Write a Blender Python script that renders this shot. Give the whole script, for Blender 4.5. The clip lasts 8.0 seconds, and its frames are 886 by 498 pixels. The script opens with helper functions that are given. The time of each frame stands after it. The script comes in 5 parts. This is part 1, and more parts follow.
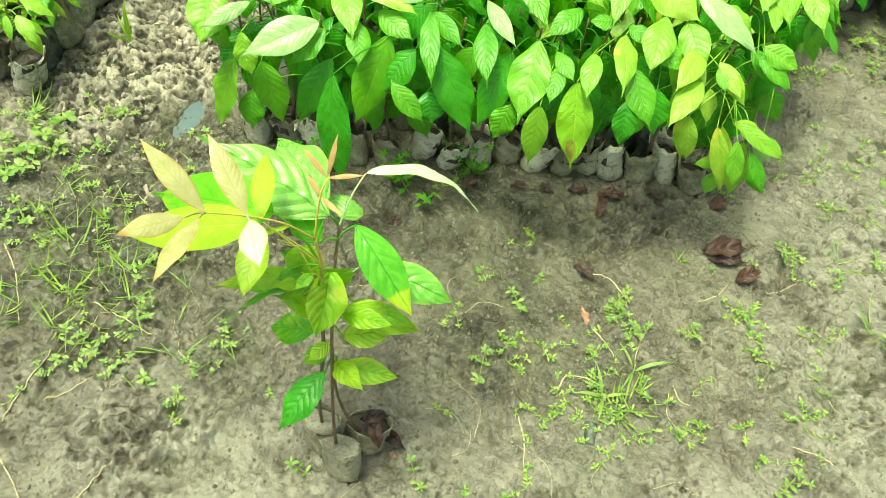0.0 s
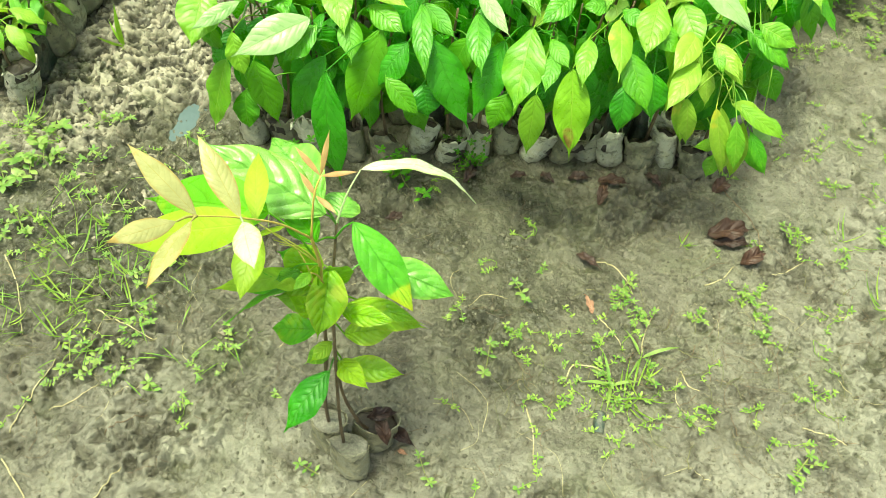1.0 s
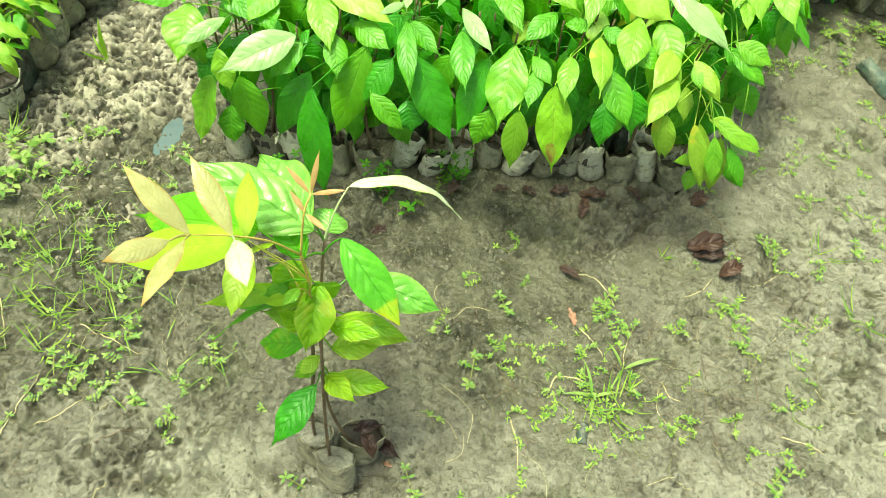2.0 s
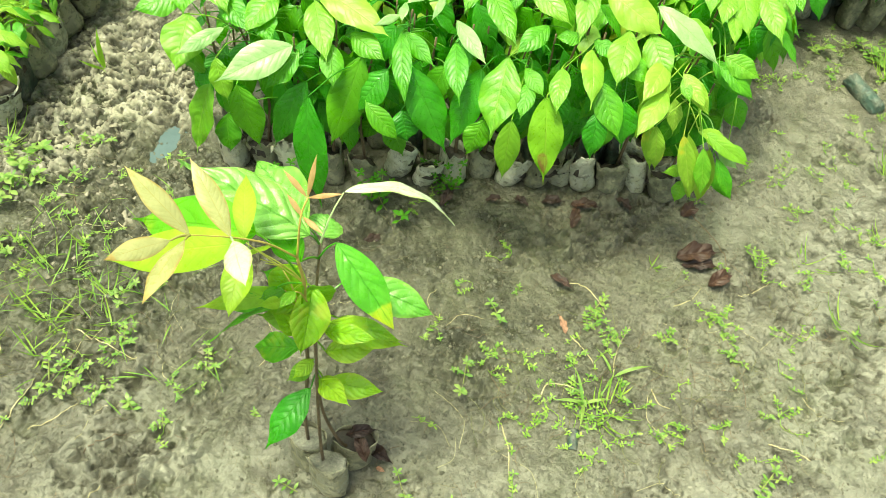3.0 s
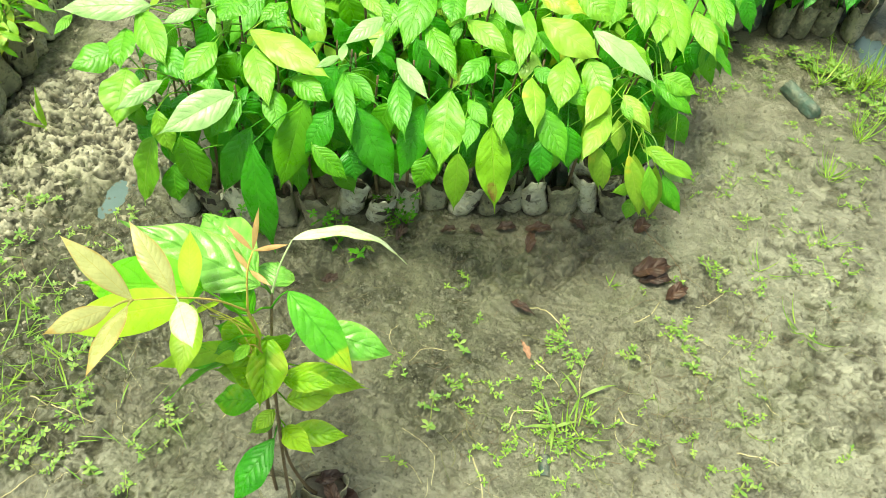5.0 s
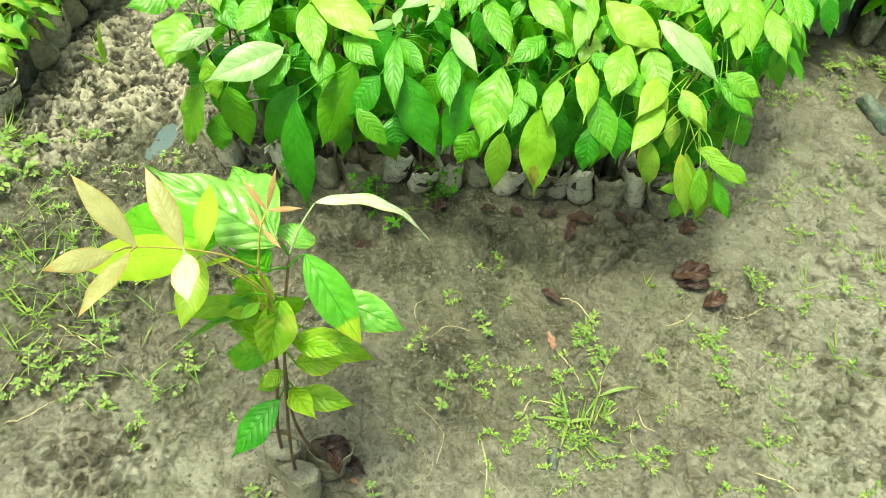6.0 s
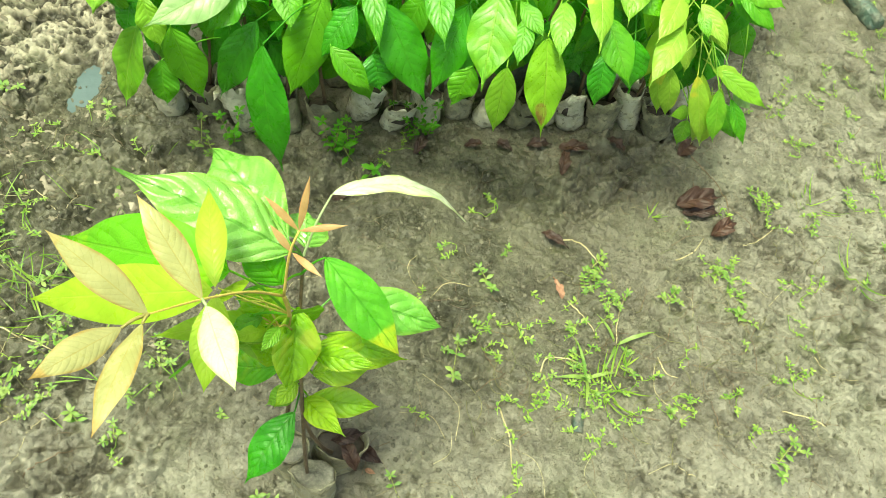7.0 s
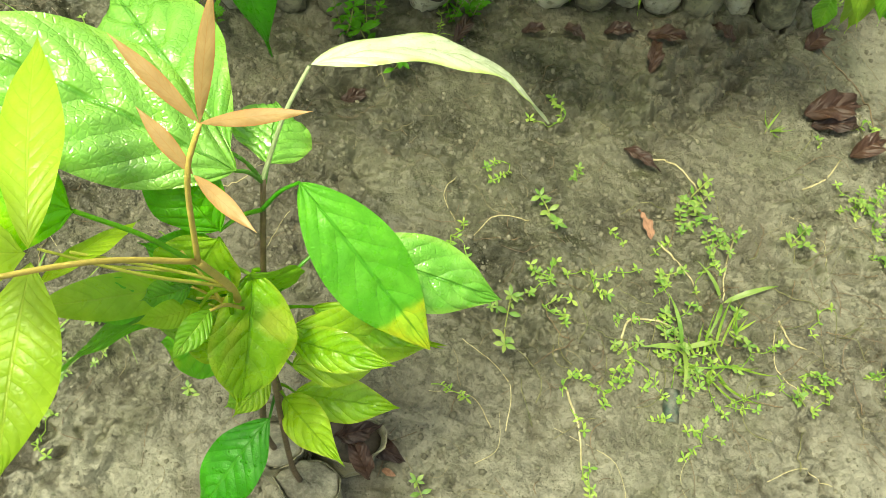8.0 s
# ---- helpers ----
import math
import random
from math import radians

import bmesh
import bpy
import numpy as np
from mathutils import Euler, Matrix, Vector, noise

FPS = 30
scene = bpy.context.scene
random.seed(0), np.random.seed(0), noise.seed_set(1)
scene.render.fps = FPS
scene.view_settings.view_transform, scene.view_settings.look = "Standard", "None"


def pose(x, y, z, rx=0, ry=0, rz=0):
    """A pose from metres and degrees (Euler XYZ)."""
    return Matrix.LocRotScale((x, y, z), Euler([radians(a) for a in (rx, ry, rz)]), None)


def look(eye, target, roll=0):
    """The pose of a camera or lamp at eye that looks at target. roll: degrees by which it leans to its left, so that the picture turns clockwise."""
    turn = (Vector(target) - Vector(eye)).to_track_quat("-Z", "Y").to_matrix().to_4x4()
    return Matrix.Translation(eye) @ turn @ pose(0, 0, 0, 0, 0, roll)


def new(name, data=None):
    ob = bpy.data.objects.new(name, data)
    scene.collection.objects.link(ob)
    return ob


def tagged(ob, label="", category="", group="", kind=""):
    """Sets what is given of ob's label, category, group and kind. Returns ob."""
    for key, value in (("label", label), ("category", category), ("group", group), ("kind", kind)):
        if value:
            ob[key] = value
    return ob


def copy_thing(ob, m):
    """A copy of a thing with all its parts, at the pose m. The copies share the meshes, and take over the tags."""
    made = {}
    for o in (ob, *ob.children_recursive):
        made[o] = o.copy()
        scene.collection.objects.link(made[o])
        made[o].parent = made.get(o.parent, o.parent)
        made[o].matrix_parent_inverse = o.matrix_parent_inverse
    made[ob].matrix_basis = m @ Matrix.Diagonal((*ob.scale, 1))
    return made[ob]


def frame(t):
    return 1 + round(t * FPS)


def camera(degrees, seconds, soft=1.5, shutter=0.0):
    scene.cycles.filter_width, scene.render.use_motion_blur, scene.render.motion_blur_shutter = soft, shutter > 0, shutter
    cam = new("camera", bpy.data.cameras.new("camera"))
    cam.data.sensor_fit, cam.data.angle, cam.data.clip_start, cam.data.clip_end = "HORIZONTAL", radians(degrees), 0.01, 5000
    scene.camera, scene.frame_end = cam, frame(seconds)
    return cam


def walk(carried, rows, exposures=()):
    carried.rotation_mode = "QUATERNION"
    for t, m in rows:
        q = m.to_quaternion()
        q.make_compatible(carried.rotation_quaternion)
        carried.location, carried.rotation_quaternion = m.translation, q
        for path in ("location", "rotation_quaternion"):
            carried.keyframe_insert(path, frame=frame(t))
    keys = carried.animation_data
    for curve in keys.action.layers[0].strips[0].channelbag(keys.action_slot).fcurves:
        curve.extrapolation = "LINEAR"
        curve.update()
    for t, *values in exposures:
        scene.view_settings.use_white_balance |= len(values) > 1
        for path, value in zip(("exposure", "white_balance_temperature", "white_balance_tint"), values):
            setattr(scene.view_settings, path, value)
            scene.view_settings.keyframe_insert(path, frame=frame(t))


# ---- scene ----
cam = camera(58.5, 8.0, 0.5)
PATH = [
    (0, (0.06, 0.182, 1.138), (-0.058, 1.372, -0.465), 8.3),
    (0.5, (0.064, 0.183, 1.135), (-0.066, 1.384, -0.458), 7.2),
    (1, (0.066, 0.189, 1.132), (-0.062, 1.363, -0.482), 5.6),
    (1.5, (0.059, 0.189, 1.139), (-0.042, 1.375, -0.468), 6.3),
    (3, (0.061, 0.166, 1.155), (-0.011, 1.398, -0.419), 8.1),
    (3.5, (0.064, 0.164, 1.158), (0.011, 1.41, -0.406), 8.0),
    (4, (0.069, 0.167, 1.162), (0.049, 1.428, -0.39), 7.0),
    (4.5, (0.07, 0.169, 1.161), (0.074, 1.454, -0.371), 7.0),
    (4.7, (0.07, 0.171, 1.162), (0.088, 1.46, -0.367), 7.0),
    (5.8, (0.103, 0.201, 1.17), (0.013, 1.493, -0.354), 5.8),
    (6, (0.107, 0.203, 1.155), (-0.012, 1.423, -0.425), 8.6),
    (6.2, (0.084, 0.224, 1.156), (-0.050, 1.378, -0.472), 10.2),
    (6.5, (0.037, 0.259, 1.124), (-0.092, 1.365, -0.537), 9.7),
    (6.8, (-0.014, 0.312, 1.102), (-0.011, 1.405, -0.573), 11.3),
    (7, (-0.031, 0.342, 1.076), (0.102, 1.377, -0.631), 14.8),
    (7.2, (-0.023, 0.388, 1.057), (0.145, 1.324, -0.703), 16.5),
    (7.5, (0.011, 0.446, 0.96), (0.15, 1.403, -0.79), 15.3),
    (7.8, (-0.000, 0.469, 0.874), (0.053, 1.375, -0.908), 13.3),
    (8, (-0.028, 0.502, 0.808), (0.055, 1.35, -1.001), 14.3),
]
walk(cam, [(t, look(eye, target, roll)) for t, eye, target, roll in PATH], [(0.0, 1.30, 6950, -16), (4.5, 1.30, 6950, -16), (5.9, 1.16, 6950, -15), (6.6, 1.26, 6950, -15), (7.4, 1.18, 7100, -13), (8.0, 1.04, 7350, -11)])

# ---- light ----
world = bpy.data.worlds.new("sky")
scene.world = world
world.use_nodes = True
wn = world.node_tree
sky = wn.nodes.new("ShaderNodeTexSky")
sky.sky_type, sky.sun_disc = "NISHITA", False
SUN_UP, SUN_ROUND = radians(77), radians(-115)
sky.sun_elevation, sky.sun_rotation = SUN_UP, SUN_ROUND
sky.dust_density, sky.air_density, sky.ozone_density = 7.0, 0.6, 0.4
wn.links.new(sky.outputs[0], wn.nodes["Background"].inputs[0])
wn.nodes["Background"].inputs[1].default_value = 0.13
sun = new("sun", bpy.data.lights.new("sun", "SUN"))
sun.data.energy, sun.data.angle, sun.data.color = 2.5, radians(12), (1.0, 0.94, 0.84)
sun.matrix_world = look((0, 0, 0), (-math.sin(SUN_ROUND) * math.cos(SUN_UP), -math.cos(SUN_ROUND) * math.cos(SUN_UP), -math.sin(SUN_UP)))

# ---- materials ----


class Nodes:
    """A short way to wire one material."""

    def __init__(self, name):
        self.mat = bpy.data.materials.new(name)
        self.mat.use_nodes = True
        self.tree = self.mat.node_tree
        self.bsdf = self.tree.nodes["Principled BSDF"]
        self.out = self.tree.nodes["Material Output"]

    def put(self, socket, value):
        if isinstance(value, bpy.types.NodeSocket):
            self.tree.links.new(value, socket)
        elif isinstance(value, tuple) and len(value) == 3 and socket.type == "RGBA":
            socket.default_value = (*value, 1)
        else:
            socket.default_value = value

    def node(self, kind, out=0, **ins):
        n = self.tree.nodes.new(kind)
        for k, v in ins.items():
            self.put(n.inputs[k.replace("_", " ")], v)
        return n.outputs[out]

    def math(self, op, a, b=0.0, clamp=False):
        n = self.tree.nodes.new("ShaderNodeMath")
        n.operation, n.use_clamp = op, clamp
        self.put(n.inputs[0], a)
        self.put(n.inputs[1], b)
        return n.outputs[0]

    def span(self, v, a, b, c=0.0, d=1.0):
        n = self.tree.nodes.new("ShaderNodeMapRange")
        n.interpolation_type = "SMOOTHSTEP"
        for i, x in enumerate((v, a, b, c, d)):
            self.put(n.inputs[i], x)
        return n.outputs[0]

    def mix(self, f, a, b, how="MIX"):
        n = self.tree.nodes.new("ShaderNodeMix")
        n.data_type, n.blend_type = "RGBA", how
        self.put(n.inputs[0], f)
        self.put(n.inputs[6], a)
        self.put(n.inputs[7], b)
        return n.outputs[2]

    def noise(self, scale, detail=4.0, rough=0.55, coords=None, out=0):
        n = self.tree.nodes.new("ShaderNodeTexNoise")
        n.inputs["Scale"].default_value, n.inputs["Detail"].default_value, n.inputs["Roughness"].default_value = scale, detail, rough
        self.tree.links.new(coords or self.coords(), n.inputs["Vector"])
        return n.outputs[out]

    def coords(self, kind="Object"):
        return self.tree.nodes.new("ShaderNodeTexCoord").outputs[kind]

    def world_coords(self):
        return self.tree.nodes.new("ShaderNodeNewGeometry").outputs["Position"]

    def chance(self):
        return self.tree.nodes.new("ShaderNodeObjectInfo").outputs["Random"]

    def bump(self, height, strength, distance, normal=None):
        n = self.tree.nodes.new("ShaderNodeBump")
        n.inputs["Strength"].default_value, n.inputs["Distance"].default_value = strength, distance
        self.put(n.inputs["Height"], height)
        if normal:
            self.put(n.inputs["Normal"], normal)
        return n.outputs[0]

    def set(self, **ins):
        for k, v in ins.items():
            self.put(self.bsdf.inputs[k.replace("_", " ")], v)
        return self.mat


def leaf_material(name, col, alt, vein, glow, rough=0.38, veins=9.0, tip=None, tip_from=0.72, spots=None, thin=0.35, speckle=0.0, edge=None, relief=0.3, scar=None, island=False, drops=0.0, shine=0.5):
    """A blade with midrib and side veins along its own length (u) and width (v)."""
    m = Nodes(name)
    uv = m.tree.nodes.new("ShaderNodeUVMap").outputs[0]
    sep = m.tree.nodes.new("ShaderNodeSeparateXYZ")
    m.put(sep.inputs[0], uv)
    u, v = sep.outputs[0], sep.outputs[1]
    vv = m.math("MULTIPLY", m.math("ABSOLUTE", m.math("SUBTRACT", v, 0.5)), 2.0)
    bend = m.math("MULTIPLY", m.math("SUBTRACT", m.noise(30.0, 3.0), 0.5), 0.8)
    stagger = m.math("MULTIPLY", m.math("GREATER_THAN", v, 0.5), 0.35)
    phase = m.math("ADD", m.math("SUBTRACT", m.math("MULTIPLY", u, veins), m.math("MULTIPLY", m.math("POWER", vv, 1.25), 1.9)), m.math("ADD", stagger, bend))
    wave = m.math("ABSOLUTE", m.math("SINE", m.math("MULTIPLY", phase, math.pi)))
    side = m.math("MULTIPLY", m.span(wave, 0.0, 0.16, 1.0, 0.0), m.span(vv, 0.55, 0.95, 1.0, 0.0))
    rib = m.span(vv, 0.015, 0.06, 1.0, 0.0)
    chance = m.tree.nodes.new("ShaderNodeNewGeometry").outputs["Random Per Island"] if island else m.chance()
    shade = m.math("ADD", m.math("MULTIPLY", chance, 0.75), m.math("MULTIPLY", m.noise(28.0, 3.0), 0.45))
    colour = m.mix(m.span(shade, 0.3, 0.95), col, alt)
    fine = m.noise(160.0, 4.0, 0.6)
    colour = m.mix(m.math("MULTIPLY", m.span(fine, 0.35, 0.7), 0.22), colour, tuple(c * 0.6 for c in col))
    if tip:
        reach = m.math("ADD", u, m.math("MULTIPLY", m.math("SUBTRACT", m.noise(35.0, 3.0), 0.5), 0.25))
        at_tip = m.span(reach, tip_from, tip_from + 0.05)
        colour = m.mix(at_tip, colour, tip)
    if spots:
        blot = m.span(m.noise(14.0, 3.0, 0.6), 0.60, 0.66)
        colour = m.mix(m.math("MULTIPLY", blot, 0.85), colour, spots)
    if speckle:
        dots = m.span(m.noise(330.0, 2.0), 0.66, 0.72)
        colour = m.mix(m.math("MULTIPLY", dots, speckle), colour, (0.55, 0.60, 0.20))
    if edge:
        colour = m.mix(m.math("MULTIPLY", m.span(vv, 0.74, 0.97), 0.8), colour, edge)
    if scar:
        away = m.math("ADD", m.math("POWER", m.math("MULTIPLY", m.math("SUBTRACT", u, 0.71), 2.0), 2.0), m.math("POWER", m.math("SUBTRACT", v, 0.60), 2.0))
        blot = m.span(m.math("ADD", away, m.math("MULTIPLY", m.math("SUBTRACT", m.noise(90.0, 4.0), 0.5), 0.06)), 0.075, 0.045)
        colour = m.mix(blot, colour, scar)
    patch = m.span(m.noise(62.0, 5.0, 0.65), 0.42, 0.64)
    colour = m.mix(m.math("MULTIPLY", patch, 0.42), colour, tuple(min(0.85, c * 1.35 + 0.01) for c in alt))
    colour = m.mix(m.math("MULTIPLY", side, 0.34), colour, tuple(c * 0.55 for c in col))
    colour = m.mix(m.math("MULTIPLY", rib, 0.55), colour, vein)
    net = m.tree.nodes.new("ShaderNodeTexVoronoi")
    net.feature = "DISTANCE_TO_EDGE"
    net.inputs["Scale"].default_value = 330.0
    m.put(net.inputs["Vector"], m.coords())
    cells = m.span(net.outputs["Distance"], 0.0, 0.22)
    colour = m.mix(m.math("MULTIPLY", m.math("SUBTRACT", 1.0, cells), 0.10), colour, vein)
    swell = m.math("ADD", m.math("MULTIPLY", m.math("POWER", wave, 0.7), 0.30), m.math("MULTIPLY", cells, 0.06))
    rel = m.math("SUBTRACT", m.math("ADD", swell, m.math("MULTIPLY", m.noise(60.0, 3.0, 0.5), 0.42)), m.math("MULTIPLY", rib, 0.3))
    normal = m.bump(m.math("ADD", rel, m.math("MULTIPLY", fine, 0.18 if relief < 1 else 0.08)), min(1.0, relief), 0.0021 * max(1.0, relief))
    gloss = m.math("ADD", m.span(fine, 0.2, 0.8, rough - 0.06, rough + 0.12), m.span(m.noise(38.0, 3.0), 0.35, 0.65, -0.07, 0.12))
    if drops:
        bead = m.tree.nodes.new("ShaderNodeTexVoronoi")
        bead.inputs["Scale"].default_value = 300.0
        m.put(bead.inputs["Vector"], m.coords())
        pick = m.tree.nodes.new("ShaderNodeSeparateColor")
        m.put(pick.inputs[0], bead.outputs["Color"])
        drop = m.math("MULTIPLY", m.span(bead.outputs["Distance"], 0.42, 0.10), m.span(pick.outputs[0], 1.0 - drops, 1.0 - drops + 0.05))
        normal = m.bump(drop, 0.6, 0.0012, normal)
        gloss = m.math("MULTIPLY", gloss, m.span(drop, 0.0, 0.3, 1.0, 0.25))
    m.set(Base_Color=colour, Roughness=gloss, Normal=normal)
    m.bsdf.inputs["Specular IOR Level"].default_value = shine
    tr = m.tree.nodes.new("ShaderNodeBsdfTranslucent")
    m.put(tr.inputs[0], m.mix(0.72, colour, glow))
    m.put(tr.inputs[1], normal)
    mixer = m.tree.nodes.new("ShaderNodeMixShader")
    mixer.inputs[0].default_value = thin
    m.tree.links.new(m.bsdf.outputs[0], mixer.inputs[1])
    m.tree.links.new(tr.outputs[0], mixer.inputs[2])
    m.tree.links.new(mixer.outputs[0], m.out.inputs[0])
    return m.mat


LEAF = {
    "dark": leaf_material("leaf_dark", (0.0329, 0.224, 0.00528), (0.0539, 0.277, 0.00792), (0.0792, 0.317, 0.0198), (0.125, 0.475, 0.0072), 0.30, thin=0.30, relief=0.85, drops=0.2),
    "green": leaf_material("leaf_green", (0.0628, 0.284, 0.0066), (0.113, 0.343, 0.00924), (0.172, 0.396, 0.033), (0.205, 0.576, 0.0072), 0.33, thin=0.34, relief=0.85, drops=0.14),
    # whitish blade colour holds the sky's sheen; only the edge is leaf green
    "sheen_white": leaf_material("leaf_sheen_white", (0.45, 0.504, 0.333), (0.504, 0.54, 0.405), (0.342, 0.468, 0.162), (0.665, 0.76, 0.427), 0.20, thin=0.22, relief=0.4, edge=(0.378, 0.54, 0.054)),
    "lime": leaf_material("leaf_lime", (0.117, 0.351, 0.014), (0.184, 0.39, 0.0218), (0.281, 0.468, 0.0546), (0.317, 0.64, 0.008), 0.36, speckle=0.3, thin=0.34, relief=0.75, drops=0.08),
    "yellow": leaf_material("leaf_yellowing", (0.195, 0.416, 0.0255), (0.266, 0.442, 0.0357), (0.391, 0.51, 0.085), (0.407, 0.663, 0.0255), 0.40, spots=(0.51, 0.442, 0.034), speckle=0.4, thin=0.34, relief=0.5),
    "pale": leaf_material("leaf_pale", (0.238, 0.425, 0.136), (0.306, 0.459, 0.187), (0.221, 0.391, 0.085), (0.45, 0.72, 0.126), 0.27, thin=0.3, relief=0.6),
    "spotted": leaf_material("leaf_spotted", (0.153, 0.421, 0.0109), (0.204, 0.445, 0.0156), (0.328, 0.515, 0.0546), (0.315, 0.64, 0.008), 0.38, tip=(0.281, 0.437, 0.0156), tip_from=0.88, speckle=0.25, thin=0.34, relief=0.75, scar=(0.234, 0.0936, 0.0351), drops=0.3),
    "tipped": leaf_material("leaf_yellow_tipped", (0.105, 0.40, 0.020), (0.15, 0.45, 0.030), (0.055, 0.29, 0.014), (0.20, 0.60, 0.01), 0.27, veins=7.0, thin=0.32, relief=0.8, shine=0.6, tip=(0.52, 0.60, 0.03), tip_from=0.72),
    "gloss": leaf_material("leaf_glossy", (0.14, 0.40, 0.035), (0.23, 0.48, 0.08), (0.07, 0.27, 0.02), (0.18, 0.56, 0.02), 0.17, veins=7.0, thin=0.25, relief=1.3, edge=(0.26, 0.48, 0.06), shine=0.95),
    "edged": leaf_material("leaf_mottled", (0.26, 0.54, 0.020), (0.39, 0.60, 0.038), (0.17, 0.42, 0.025), (0.44, 0.76, 0.02), 0.22, veins=7.0, relief=1.2, spots=(0.52, 0.60, 0.06), thin=0.52, edge=(0.46, 0.58, 0.05), shine=0.75),
    "fresh": leaf_material("leaf_fresh", (0.102, 0.416, 0.0096), (0.15, 0.464, 0.016), (0.208, 0.48, 0.04), (0.231, 0.656, 0.008), 0.30, veins=7.0, thin=0.46, relief=1.1, spots=(0.36, 0.56, 0.03)),
    "lemon": leaf_material("leaf_lemon", (0.31, 0.53, 0.022), (0.40, 0.57, 0.040), (0.46, 0.58, 0.07), (0.52, 0.76, 0.03), 0.34, veins=13.0, thin=0.50, relief=0.5),
    "bronze": leaf_material("leaf_bronze", (0.31, 0.32, 0.11), (0.40, 0.40, 0.17), (0.36, 0.30, 0.07), (0.55, 0.50, 0.12), 0.27, veins=12.0, thin=0.3, edge=(0.36, 0.22, 0.05), relief=0.32, tip=(0.40, 0.27, 0.08), tip_from=0.86),
    "red": leaf_material("leaf_red", (0.38, 0.25, 0.10), (0.43, 0.30, 0.13), (0.40, 0.17, 0.05), (0.75, 0.42, 0.08), 0.40, veins=13.0, thin=0.35, edge=(0.48, 0.16, 0.06), relief=0.1),
    "weed": leaf_material("leaf_weed", (0.092, 0.215, 0.030), (0.25, 0.33, 0.078), (0.24, 0.40, 0.06), (0.27, 0.50, 0.02), 0.45, veins=5.0, thin=0.35, relief=0.1),
    "tiny": leaf_material("leaf_tiny", (0.10, 0.25, 0.030), (0.31, 0.40, 0.08), (0.26, 0.42, 0.06), (0.30, 0.56, 0.02), 0.5, veins=3.0, thin=0.35, relief=0.1, island=True),
    "grass": leaf_material("leaf_grass", (0.09, 0.22, 0.02), (0.26, 0.36, 0.05), (0.34, 0.5, 0.10), (0.40, 0.66, 0.04), 0.5, veins=0.5, thin=0.4, relief=0.1),
    "dead": leaf_material("leaf_dead", (0.020, 0.009, 0.006), (0.046, 0.020, 0.010), (0.075, 0.036, 0.018), (0.10, 0.03, 0.015), 0.5, thin=0.06, relief=0.8),
    "rust": leaf_material("leaf_rust", (0.26, 0.14, 0.085), (0.32, 0.19, 0.12), (0.20, 0.11, 0.07), (0.3, 0.12, 0.05), 0.65, thin=0.06),
}


def bark_material(name, low, high):
    m = Nodes(name)
    grain = m.noise(220.0, 5.0, 0.65)
    broad = m.noise(18.0, 3.0)
    m.set(Base_Color=m.mix(m.span(m.math("ADD", m.math("MULTIPLY", grain, 0.5), m.math("MULTIPLY", broad, 0.5)), 0.35, 0.65), low, high),
          Roughness=0.6, Normal=m.bump(grain, 0.6, 0.0012))
    return m.mat


BARK = bark_material("bark_brown", (0.080, 0.056, 0.030), (0.18, 0.13, 0.070))
TWIG = bark_material("shoot_green", (0.20, 0.24, 0.06), (0.34, 0.36, 0.10))
RED_SHOOT = bark_material("shoot_orange", (0.46, 0.38, 0.07), (0.62, 0.48, 0.12))
LIME_SHOOT = bark_material("shoot_lime", (0.38, 0.44, 0.05), (0.52, 0.52, 0.09))
STRAW = bark_material("straw_dull", (0.09, 0.08, 0.04), (0.24, 0.21, 0.12))
DRY = bark_material("runner_dry", (0.26, 0.23, 0.11), (0.46, 0.42, 0.24))


